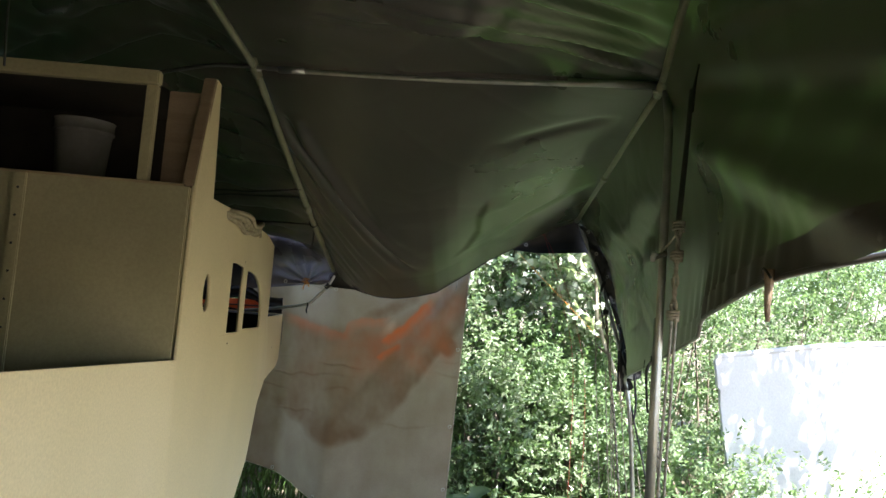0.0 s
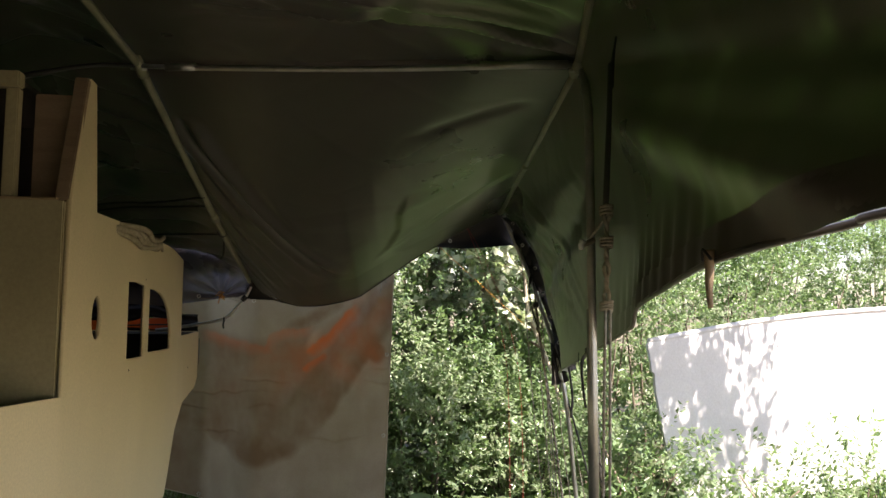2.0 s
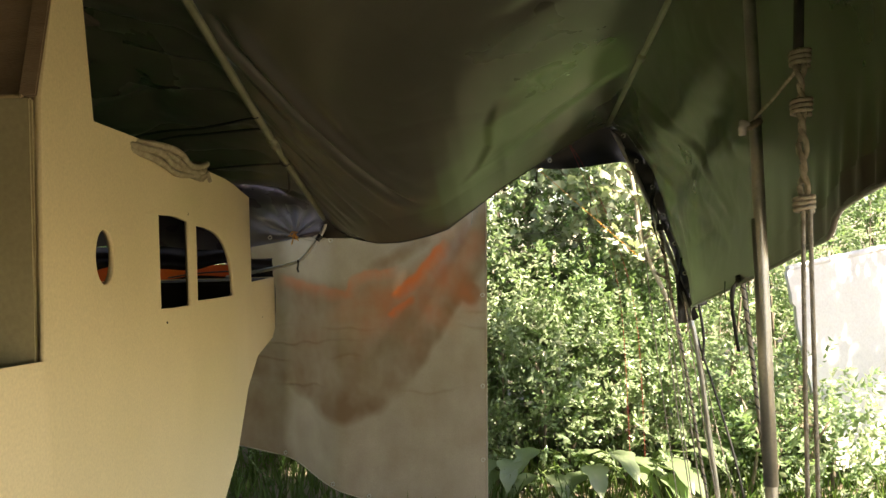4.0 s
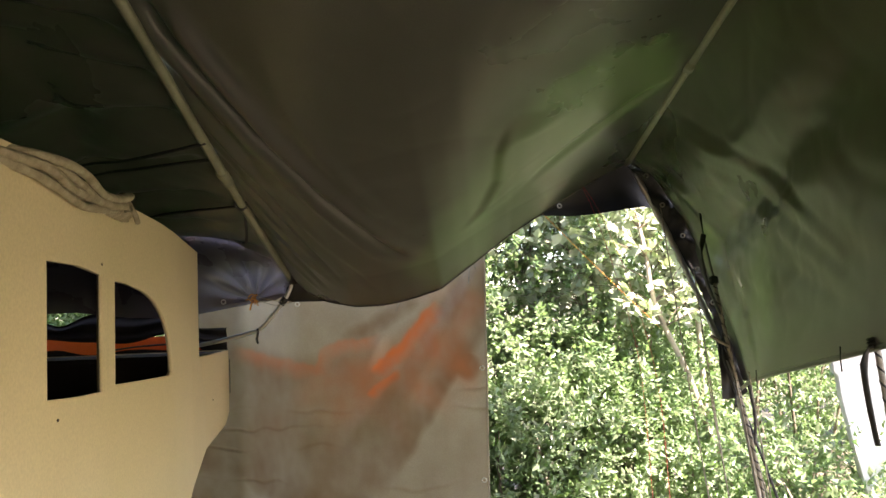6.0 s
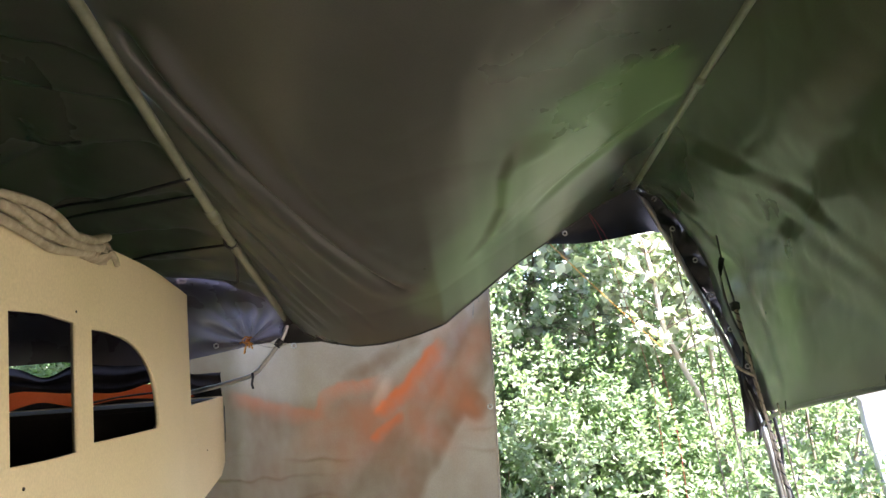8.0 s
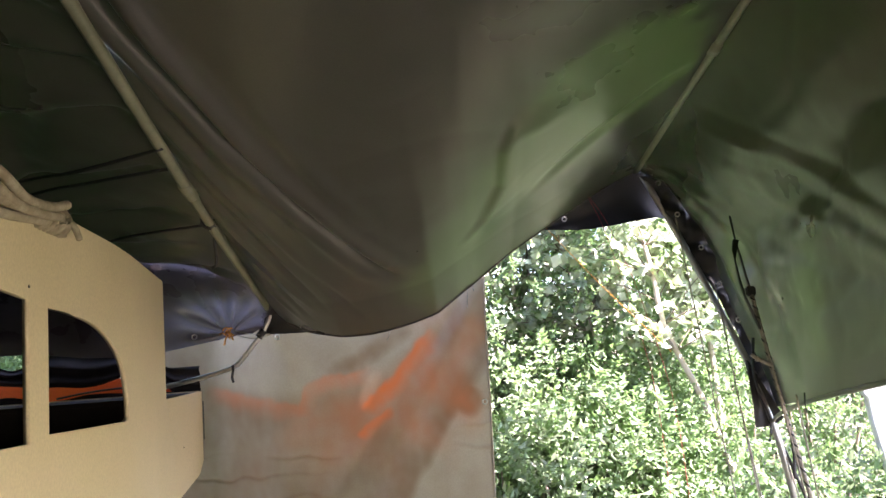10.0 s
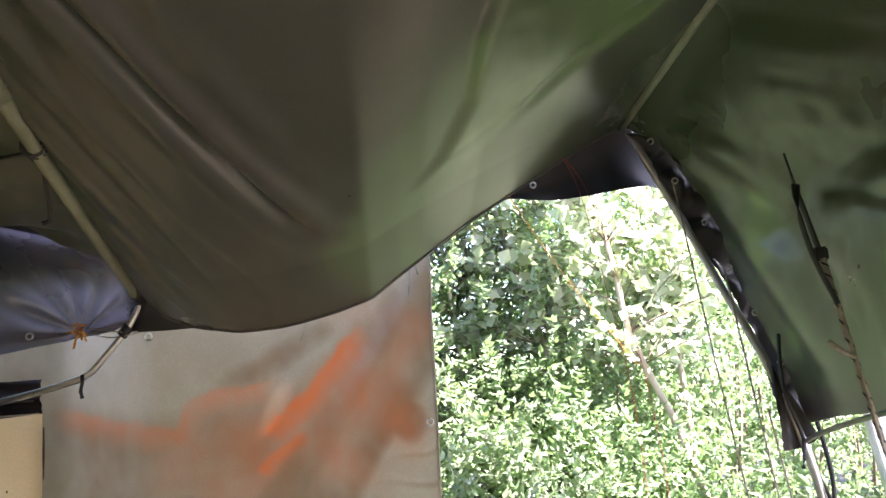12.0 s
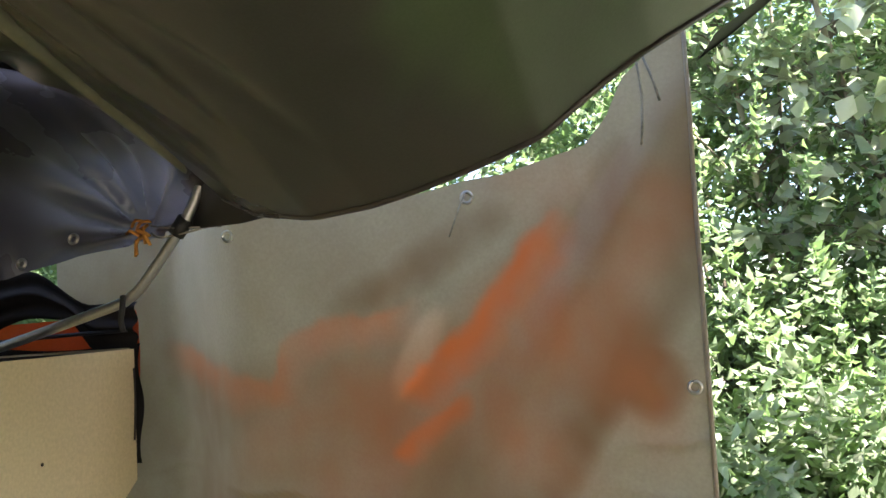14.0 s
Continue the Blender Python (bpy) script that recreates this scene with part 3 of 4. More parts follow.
def creased(x, z, z0, k):
    """How deep a point lies in one of the level, broken creases."""
    zc = z0 + 0.06 * noise.noise(Vector((x * 2.4, k * 3.1, 0))) + 0.022 * noise.noise(Vector((x * 9, k * 3.1, 4)))
    keep = smoothstep(-0.05, 0.25, noise.noise(Vector((x * 2.6, k * 5.3, 8))))
    return keep * ridge(z - zc, 0.006)


def blot(x, z, cx, cz, rx, rz, turn=0.0, wob=0.25):
    c, s = math.cos(turn), math.sin(turn)
    dx, dz = x - cx, z - cz
    a, b = (dx * c + dz * s) / rx, (-dx * s + dz * c) / rz
    r = math.hypot(a, b) + wob * noise.noise(Vector((x * 7, z * 7, 1.3)))
    return 1 - smoothstep(0.0, 1.0, r)


def streak(x, z, line, left, right):
    """A band along a broken line in (x, z): sharp on its left side, washed out on its right."""
    off, t = along(Vector((x, z, 0)), line)
    off += 0.010 * noise.noise(Vector((x * 16, z * 16, 2.0))) + 0.006 * noise.noise(Vector((x * 40, z * 40, 5.0)))
    ends = smoothstep(0.0, 0.16, t) * (1 - smoothstep(0.8, 1.0, t))
    return ends * (1 - smoothstep(0.0, right if off > 0 else left, abs(off)))


def hanging_sheet():
    t = thing("hanging_sheet", "white translucent sheet, brown above with orange streaks, hanging behind the bow", "plastic sheet")
    body = part("sheet", sheet(hanging_point, 230, 220), SHEETING, t)
    me = body.data
    att = me.color_attributes.new("sheet_tint", 'FLOAT_COLOR', 'POINT')
    for v, d in zip(me.vertices, att.data):
        x, _, z = v.co
        n = noise.noise(Vector((x * 4, z * 4, 7)))
        m = noise.noise(Vector((x * 11, z * 8, 3)))
        f = noise.noise(Vector((x * 30, z * 22, 6)))
        # orange streaks and the washed-out orange round them
        o = max(1.0 * streak(x, z, [(-0.40, 1.30), (-0.34, 1.362), (-0.25, 1.43), (-0.19, 1.50), (-0.125, 1.575), (-0.05, 1.66)], 0.026, 0.11),
                0.88 * streak(x, z, [(-0.41, 1.20), (-0.36, 1.258), (-0.30, 1.292), (-0.235, 1.345)], 0.026, 0.06),
                0.5 * streak(x, z, [(-0.65, 1.28), (-0.622, 1.365), (-0.60, 1.43), (-0.52, 1.463), (-0.42, 1.465), (-0.30, 1.50)], 0.018, 0.10),
                0.40 * streak(x, z, [(-1.12, 1.45), (-0.95, 1.41), (-0.82, 1.385), (-0.68, 1.36), (-0.52, 1.32)], 0.03, 0.09))
        wash = max(blot(x, z, -0.10, 1.40, 0.26, 0.40, -0.5, 0.5), 0.8 * blot(x, z, -0.36, 1.27, 0.55, 0.26, 0.25, 0.4))
        o = max(o, 0.42 * wash) * (0.9 + 0.3 * m + 0.2 * f)
        # brown over the upper half, ending low on a slanting bow; paler again above the orange
        low = interp(x, [-1.4, -1.05, -0.85, -0.62, -0.45, -0.32, -0.2, -0.1, 0.05, 0.15], [0.80, 0.74, 0.66, 0.62, 0.66, 0.76, 0.92, 1.08, 1.34, 1.42])
        g = smoothstep(low - 0.06, low + 0.09, z + 0.06 * n + 0.03 * m)
        g *= 1 - 0.25 * smoothstep(0.0, 0.5, z - low)
        rise = interp(x, [-1.2, -1.06, -0.78, -0.6, -0.43, -0.33, -0.2, -0.1, 0.03, 0.15], [1.50, 1.43, 1.385, 1.36, 1.42, 1.40, 1.50, 1.60, 1.66, 1.85])
        g *= 0.95 - 0.42 * smoothstep(rise - 0.03, rise + 0.08, z + 0.03 * n)
        brown_tone = max(g, 0.8 * streak(x, z, [(-0.56, 1.45), (-0.36, 1.53), (-0.26, 1.585), (-0.10, 1.67)], 0.10, 0.10), 0.85 * blot(x, z, 0.02, 1.62, 0.09, 0.26, -0.15, 0.6),
                   0.95 * blot(x, z, 0.03, 1.36, 0.14, 0.10, 0.5, 0.9), 0.9 * blot(x, z, 0.13, 1.46, 0.05, 0.035, 0, 0.5), 0.8 * blot(x, z, -1.07, 1.33, 0.18, 0.18, 0, 0.4), 0.7 * (1 - smoothstep(-1.1, -0.9, x)), 0.42)
        brown_tone *= 0.95 + 0.30 * n + 0.22 * m + 0.10 * f
        # darker brown along the level creases
        crack = sum(creased(x, z, z0, k) for k, z0 in enumerate(CREASES))
        brown_tone += 0.17 * crack
        brown_tone *= 1 - 0.40 * blot(x, z, 0.06, 1.49, 0.075, 0.10, 0.3, 0.4)
        d.color = (min(1, max(0, o)), min(1, max(0, brown_tone)), 0, 1)
    right = [hanging_point(1.0, j / 60) for j in range(61)]
    part("edge_hem", tube(right, 0.004, 6), SHEETING, t)
    part("lower_hem", tube([hanging_point(i / 60, 1.0) for i in range(61)], 0.004, 6), SHEETING, t)
    for u, v in ((0.454, 0.075), (0.757, 0.02), (0.986, 0.325), (0.986, 0.60), (0.986, 0.82), (0.223, 0.985), (0.449, 0.985), (0.581, 0.985)):
        p = hanging_point(u, v) + Vector((0, -0.006, 0))
        part("eyelet", ring(0.0125, 0.0065, 0.004, pose(*p, 90, 0, 0)), BRASS, t)
    return t


hanging_sheet()

# ---- boat ----
HULL_Y = [-3.0, 2.45, 2.73, 3.21, 3.6, 4.32, 5.0, 5.52]
HULL_X = [-0.78, -0.785, -0.812, -0.848, -0.895, -0.965, -1.075, -1.085]


def hull_x(y):
    return interp(y, HULL_Y, HULL_X)


def plate(outlines, thick, cuts, place):
    """A flat plate with holes, cut from outlines in (y, z), then bent by place(y, z, depth)."""
    cu = bpy.data.curves.new("outline", 'CURVE')
    cu.dimensions, cu.fill_mode, cu.extrude = '2D', 'BOTH', thick / 2
    for pts in outlines:
        s = cu.splines.new('POLY')
        s.points.add(len(pts) - 1)
        for q, (a, b) in zip(s.points, pts):
            q.co = (a, b, 0, 1)
        s.use_cyclic_u = True
    ob = bpy.data.objects.new("outline", cu)
    me = bpy.data.meshes.new_from_object(ob)
    bm = bmesh.new()
    bm.from_mesh(me)
    bpy.data.objects.remove(ob)
    bpy.data.curves.remove(cu)
    bpy.data.meshes.remove(me)
    bmesh.ops.remove_doubles(bm, verts=bm.verts[:], dist=1e-5)
    for y in cuts:
        bmesh.ops.bisect_plane(bm, geom=bm.verts[:] + bm.edges[:] + bm.faces[:], plane_co=(y, 0, 0), plane_no=(1, 0, 0))
    for v in bm.verts:
        v.co = place(v.co.x, v.co.y, v.co.z)
    bmesh.ops.recalc_face_normals(bm, faces=bm.faces[:])
    return bm


def arc(cy, cz, ry, rz, a0, a1, k=14):
    return [(cy + ry * math.cos(radians(a0 + (a1 - a0) * i / k)), cz + rz * math.sin(radians(a0 + (a1 - a0) * i / k))) for i in range(k + 1)]


KEEL = [(5.52, 1.15), (5.45, 1.10), (5.1, 1.04), (4.75, 0.92), (4.3, 0.70), (3.8, 0.50), (3.0, 0.28), (2.0, 0.12), (1.0, 0.05), (-3.0, 0.05)]
WIN_1 = [(3.205, 1.695), (3.40, 1.70), (3.583, 1.69), (3.585, 1.404), (3.40, 1.408), (3.21, 1.417)]
WIN_2 = [(3.69, 1.413), (3.688, 1.68), (3.80, 1.678)] + arc(3.86, 1.46, 0.45, 0.212, 82, 12) + [(4.315, 1.46), (4.318, 1.41), (4.29, 1.399), (4.0, 1.405)]


def boat():
    b = thing("wooden_boat", "unfinished cream-painted plywood boat with a cabin and cut-out windows", "boat")
    sheer = lambda y: 1.366 + 0.045 * (2.44 - y)
    outline = [(-3.0, sheer(-3.0)), (0.5, sheer(0.5)), (2.44, 1.366), (2.452, 1.897), (2.565, 2.262), (2.60, 2.272), (2.665, 2.272), (2.735, 1.893), (3.3, 1.90), (4.2, 1.893), (5.0, 1.872), (5.008, 1.432), (5.25, 1.437), (5.52, 1.443)] + KEEL
    port = arc(2.785, 1.572, 0.058, 0.068, 0, 345, 23)
    cuts = [0.5 + 0.5 * i for i in range(5)] + [2.62, 2.9, 3.06, 3.3, 3.42, 3.52, 3.64, 3.8, 4.0, 4.2, 4.4, 4.6, 4.8, 5.1, 5.2, 5.3, 5.4]
    side = part("hull_side", plate([outline, WIN_1, WIN_2, port], 0.014, cuts, lambda y, z, d: Vector((hull_x(y) - 0.007 + d, y, z))), CREAM, b, "", False)
    far_cuts = [3.3, 3.6, 4.0, 4.32, 4.6, 5.0, 5.2]
    far_out = [(-3.0, 1.4), (2.44, 1.4), (2.452, 1.9), (5.0, 1.88), (5.0, 1.44), (5.52, 1.443)] + KEEL
    far_w1 = [(3.15, 1.72), (3.75, 1.72), (3.75, 1.40), (3.15, 1.40)]
    far_w2 = [(4.0, 1.70), (4.7, 1.66), (4.7, 1.40), (4.0, 1.40)]
    part("hull_side", plate([far_out, far_w1, far_w2], 0.014, far_cuts, lambda y, z, d: Vector((-3.35 - hull_x(y) + 0.007 + d, y, z))), CREAM, b, "", False)
    for y, z in ((3.27, 1.372), (3.58, 1.715), (5.22, 1.235)):
        part("nail_head", tube([(hull_x(y) - 0.002, y, z), (hull_x(y) + 0.0016, y, z)], 0.0035, 8), SHADE_DARK_WOOD, side)
    # bottom and pram bow, one bent skin
    line = [(5.52, 1.443)] + KEEL

    def skin(u, v):
        q = curve_at([(0, y, z) for y, z in line], v)
        x0, x1 = hull_x(q.y) - 0.010, -3.35 - hull_x(q.y) + 0.010
        return Vector((x0 + (x1 - x0) * u, q.y - 0.003, q.z + 0.003))
    part("hull_bottom", sheet(skin, 8, 60), CREAM, b)
    part("bow_seam", tube(resample([(-1.0765, 5.505, 1.40), (-1.0765, 5.508, 1.33), (-1.075, 5.50, 1.24)], 0.03), 0.0022, 6), SHADE_DARK_WOOD, b)
    
    def roof(u, v):
        y = 2.46 + 2.52 * v
        x0, x1 = hull_x(y) - 0.016, -3.35 - hull_x(y) + 0.016
        return Vector((x0 + (x1 - x0) * u, y, 1.845 + 0.03 * math.sin(math.pi * u) - 0.008 * smoothstep(0.7, 1, v)))
    part("cabin_roof", sheet(roof, 10, 12), SHADE_DARK_WOOD, b)
    part("cabin_floor", box((-2.2, 2.46, 1.0), (-1.14, 4.4, 1.03), 0.004), SHADE_DARK_WOOD, b)
    part("front_bulkhead", box((-2.27, 4.985, 1.0), (-1.08, 5.0, 1.425), 0.003), SHADE_DARK_WOOD, b)
    part("foredeck", box((-2.24, 5.01, 1.41), (-1.108, 5.505, 1.441), 0.002), SHADE_DARK_WOOD, b)
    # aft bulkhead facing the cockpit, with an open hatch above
    part("bulkhead_panel", box((-1.31, 2.44, 1.0), (-0.80, 2.455, 1.893), 0.004), CREAM_SHADED, b)
    part("bulkhead_panel", box((-2.55, 2.445, 1.0), (-1.315, 2.46, 1.893), 0.004), CREAM_SHADED, b)
    bat = part("batten", box((-1.335, 2.425, 1.0), (-1.295, 2.4375, 1.892), 0.003), CREAM_SHADED, b)
    for k in range(6):
        z = 1.42 + 0.085 * k
        part("screw", tube([(-1.315, 2.428, z), (-1.315, 2.4225, z)], 0.004, 8), CORD, bat)
    part("hatch_sill", box((-2.5, 2.44, 1.893), (-0.82, 2.47, 1.901), 0.002), WOOD, b)
    part("hatch_header", box((-2.5, 2.43, 2.20), (-0.93, 2.47, 2.243), 0.004), CREAM_SHADED, b)
    part("hatch_post", box((-0.972, 2.45, 1.901), (-0.938, 2.48, 2.20), 0.003), CREAM_SHADED, b)
    part("hatch_post", box((-2.40, 2.45, 1.901), (-2.365, 2.48, 2.20), 0.003), CREAM_SHADED, b)
    part("lining_panel", box((-0.935, 2.55, 1.88), (-0.83, 2.562, 2.21), 0.003), PLY, b)
    frame_post = box((-0.019, -0.012, 0), (0.019, 0.012, 0.385), 0.003)
    frame_post.transform(Matrix.Translation((-0.812, 2.46, 1.893)) @ Matrix.Rotation(radians(-16.5), 4, 'X'))
    part("frame_post", frame_post, PLY, b)
    part("shelf", box((-2.5, 2.475, 1.87), (-0.95, 3.2, 1.888), 0.003), SHADE_DARK_WOOD, b)
    # panels added to close the hatch in, so that its inside stays dark
    part("hatch_shade_back", box((-2.5, 3.1, 1.9), (-1.03, 3.11, 2.25), 0.002), SHADE_DARK_WOOD, b)
    part("hatch_shade_top", box((-2.5, 2.475, 2.225), (-0.96, 3.1, 2.24), 0.002), SHADE_DARK_WOOD, b)
    part("hatch_shade_cheek", box((-2.5, 2.5, 1.9), (-2.49, 3.1, 2.22), 0.002), SHADE_DARK_WOOD, b)
    return b


boat()


# ---- plastic tub on the cabin shelf ----
def tub(r0, r1, h):
    bm = bmesh.new()
    prof = [(r0 * 0.97, 0.0), (r0, 0.006), (r0 + (r1 - r0) * 0.8, h * 0.82), (r1 * 1.03, h * 0.83), (r1 * 1.03, h * 0.86), (r1, h * 0.865), (r1 * 1.01, h * 0.985), (r1 * 1.04, h), (r1 * 0.985, h), (r1 * 0.97, h * 0.86), (r0 * 0.95, 0.008)]
    seg = 36
    rows = [[bm.verts.new((r * math.cos(k * math.tau / seg), r * math.sin(k * math.tau / seg), z)) for k in range(seg)] for r, z in prof]
    for q, s in zip(rows, rows[1:]):
        for k in range(seg):
            bm.faces.new((q[k], q[(k + 1) % seg], s[(k + 1) % seg], s[k]))
    bm.faces.new(rows[0][::-1])
    bm.faces.new(rows[-1])
    return bm


t = thing("plastic_tub", "cloudy plastic tub standing on the cabin shelf", "tub")
tb = tub(0.078, 0.098, 0.245)
tb.transform(Matrix.Translation((-1.31, 2.80, 1.888)))
part("body", tb, PLASTIC, t)


# ---- ropes, cords and small gear ----
def line_thing(name, label, category, points, r, mat, step=0.03, seg=6, flat=1.0, group=""):
    return tagged(link_mesh(name, tube(resample(points, step), r, seg, flat=flat), mat), label, category, group)


def rope_bundle():
    b = thing("rope_coil", "old pale mooring rope bunched on the cabin roof edge", "rope")
    rnd = random.Random(4)
    for k in range(4):
        dz, dx = 0.012 * k, 0.012 * (k % 2)
        pts = [(hull_x(2.95 + 0.02 * k) - 0.03, 2.90 + 0.03 * k, 1.885 + dz * 0.4)]
        for y, sag in ((3.1, 0.0), (3.25, -0.012), (3.4, -0.022), (3.52, -0.02), (3.62, 0.0)):
            pts.append((hull_x(y) + 0.004 + dx + rnd.uniform(0, 0.02), y + 0.02 * k, 1.872 + sag + dz + rnd.uniform(-0.006, 0.006)))
        pts.append((hull_x(3.7) - 0.06, 3.66 + 0.03 * k, 1.885 + 0.01 * k))
        part("strand", tube(resample(pts, 0.015), 0.0105, 8), ROPE_OLD, b)
    knot = []
    for i in range(70):
        a = i * 0.62
        knot.append((hull_x(3.66) - 0.005 + 0.03 * math.cos(a) + 0.004 * math.sin(i), 3.60 + i * 0.0022, 1.885 + 0.024 * math.sin(a)))
    part("knot", tube(knot, 0.008, 6), ROPE_OLD, b)
    b.location = (0.004, 0.0, -0.014)
    part("tail", tube(resample([(hull_x(3.74) + 0.0, 3.72, 1.905), (hull_x(3.78) + 0.015, 3.79, 1.89), (hull_x(3.8) + 0.012, 3.84, 1.865)], 0.01), 0.008, 6), ROPE_OLD, b)


rope_bundle()
TIE = "black cord tied from the rafter across to the far side"
line_thing("tie_cord", TIE, "cord", [(-0.775, 4.08, 2.125), (-1.05, 4.19, 2.105), (-1.35, 4.32, 2.105), (-2.2, 4.6, 2.0)], 0.0055, CORD, group="tie cords")
line_thing("tie_cord", TIE, "cord", [(-0.775, 4.18, 2.095), (-1.05, 4.30, 2.098), (-1.35, 4.44, 2.095), (-2.2, 4.75, 1.99)], 0.0055, CORD, group="tie cords")
line_thing("tie_cord", TIE, "cord", [(-0.77, 4.50, 1.985), (-1.05, 4.66, 1.995), (-1.35, 4.85, 2.0), (-2.2, 4.95, 1.96)], 0.005, CORD, group="tie cords")
line_thing("hooked_cord", "short black cord end with a hook hanging from the rafter", "cord", [(-0.755, 4.47, 2.02), (-0.745, 4.50, 1.985), (-0.77, 4.58, 1.95), (-0.785, 4.66, 1.90), (-0.79, 4.675, 1.875), (-0.805, 4.67, 1.868)], 0.006, CORD)
kn = thing("cord_knot", "black cord knot wound round the rafter", "knot")
part("winding", tube([(-0.762 + 0.022 * math.cos(i * 0.7), 4.47 + 0.0016 * i, 1.993 + 0.022 * math.sin(i * 0.7)) for i in range(36)], 0.005, 6), CORD, kn)
line_thing("cord_end", "knotted cord end hanging from the bent pipe", "cord", [(-0.868, 5.185, 1.54), (-0.866, 5.18, 1.52), (-0.872, 5.182, 1.495), (-0.866, 5.18, 1.475)], 0.0055, CORD)

# orange twine knot that gathers the drape, with its two white lashings
ok = thing("twine_knot", "frayed orange twine knot gathering the black drape", "knot")
rk = random.Random(9)
for k in range(9):
    p = Vector((-0.905 + rk.uniform(-0.02, 0.02), 5.318, 1.680 + rk.uniform(-0.025, 0.02)))
    q = p + Vector((rk.uniform(-0.035, 0.045), rk.uniform(-0.02, 0.0), rk.uniform(-0.045, 0.012)))
    part("strand", tube(resample([p, p.lerp(q, 0.5) + Vector((0, -0.012, 0.008)), q], 0.008), 0.0035, 5), ORANGE_CORD, ok)
line_thing("lashing", "thin white line lashed from the knot to the sheet", "cord", [(-0.89, 5.31, 1.685), (-0.76, 5.185, 1.655), (-0.70, 5.25, 1.66)], 0.002, ROPE)
line_thing("lashing", "thin white line lashed from the knot to the sheet", "cord", [(-0.89, 5.31, 1.67), (-0.775, 5.185, 1.64), (-0.68, 5.25, 1.668)], 0.002, ROPE)
line_thing("loose_thread", "loose white thread hanging in front of the sheet", "thread", [(0.075, 5.16, 1.84), (0.08, 5.15, 1.78), (0.073, 5.145, 1.70)], 0.0022, ROPE, group="threads")
line_thing("loose_thread", "loose white thread hanging in front of the sheet", "thread", [(0.085, 5.16, 1.845), (0.098, 5.15, 1.80), (0.105, 5.145, 1.765)], 0.0022, ROPE, group="threads")
line_thing("loose_thread", "thin thread hanging from the sheet's top eyelet", "thread", [(-0.226, 5.235, 1.672), (-0.235, 5.215, 1.64), (-0.255, 5.215, 1.595)], 0.0018, ROPE, group="threads")
line_thing("orange_twine", "orange guy twine running out to the bushes", "cord", [(0.375, 5.175, 2.02), (0.40, 5.165, 2.02), (0.75, 5.75, 1.80), (1.25, 6.4, 1.45)], 0.0016, ORANGE_CORD)
line_thing("red_twine", "thin red twine hanging down from the canopy edge", "cord", [(0.60, 5.16, 2.115), (0.66, 5.2, 1.99), (0.80, 5.45, 1.70), (0.95, 5.7, 1.2), (1.0, 5.8, 0.05)], 0.0011, RED_CORD)
line_thing("red_twine", "thin red twine hanging down from the canopy edge", "cord", [(0.605, 5.16, 2.115), (0.69, 5.2, 1.98), (0.88, 5.5, 1.65), (1.05, 5.75, 1.1), (1.1, 5.85, 0.05)], 0.0011, RED_CORD)

# strap, buckle and rope down the side wall
def braid(points, r, parent, name="rope", label="pale chequered rope"):
    """A pale rope with a black tracer strand wound through it."""
    core = part(name, tube(resample(points, 0.03), r, 8), ROPE, parent, label)
    line, turn = resample(points, 0.004), []
    for i, q in enumerate(line):
        turn.append(q + Vector((math.cos(i * 0.75), math.sin(i * 0.75), 0)) * r * 0.72)
    part("tracer", tube(turn, r * 0.5, 5), CORD, core, "black tracer strand")


st = thing("ratchet_strap", "black webbing strap with a buckle and chequered rope", "strap")
part("webbing", tube(resample([(0.858, 4.37, 1.875), (0.855, 4.345, 1.80), (0.862, 4.325, 1.71), (0.868, 4.31, 1.64)], 0.02), 0.011, 6, flat=0.25), CORD, st)
part("loose_end", tube(resample([(0.855, 4.34, 1.80), (0.835, 4.315, 1.74), (0.842, 4.30, 1.64), (0.872, 4.285, 1.53)], 0.02), 0.009, 6, flat=0.25), CORD, st)
part("buckle", box((0.852, 4.30, 1.625), (0.882, 4.318, 1.655), 0.004), TARP_DARK, st)
braid([(0.868, 4.305, 1.63), (0.905, 4.29, 1.35), (0.95, 4.27, 1.05), (1.02, 4.25, 0.5), (1.08, 4.23, 0.0)], 0.0062, st)
part("toggle_end", tube(resample([(0.895, 4.29, 1.42), (0.865, 4.285, 1.435), (0.835, 4.28, 1.455)], 0.01), 0.0055, 7), ROPE, st)
part("rope", tube(resample([(0.872, 4.30, 1.60), (0.92, 4.275, 1.2), (0.99, 4.25, 0.55), (1.05, 4.22, 0.0)], 0.05), 0.003, 6), ROPE, st)

# hanging rope beside the post
hr = thing("hanging_rope", "pale double rope hanging knotted from a black strap beside the post", "rope")
part("strap", tube(resample([(0.668, 2.31, 2.29), (0.660, 2.30, 2.1), (0.652, 2.30, 1.9)], 0.05), 0.011, 8, flat=0.3), CORD, hr)
part("strap_tab", tube(resample([(0.668, 2.31, 2.22), (0.676, 2.315, 2.30), (0.69, 2.33, 2.37)], 0.03), 0.013, 6, flat=0.4, taper=0.5), CORD, hr)
for dx, ph in ((0.0, 0.0), (0.012, math.pi)):
    part("strand", tube([(0.650 + dx * 0.4 + 0.0045 * math.cos(i * 0.55 + ph), 2.295 + 0.0045 * math.sin(i * 0.55 + ph), 1.90 - 0.0062 * i) for i in range(46)], 0.0052, 7), ROPE, hr)
    part("tail", tube(resample([(0.650 + dx, 2.295, 1.62), (0.645 + 1.4 * dx, 2.295, 1.3), (0.640 + 1.6 * dx, 2.29, 0.7), (0.640 + 2 * dx, 2.29, 0.0)], 0.08), 0.0040, 7), ROPE, hr)
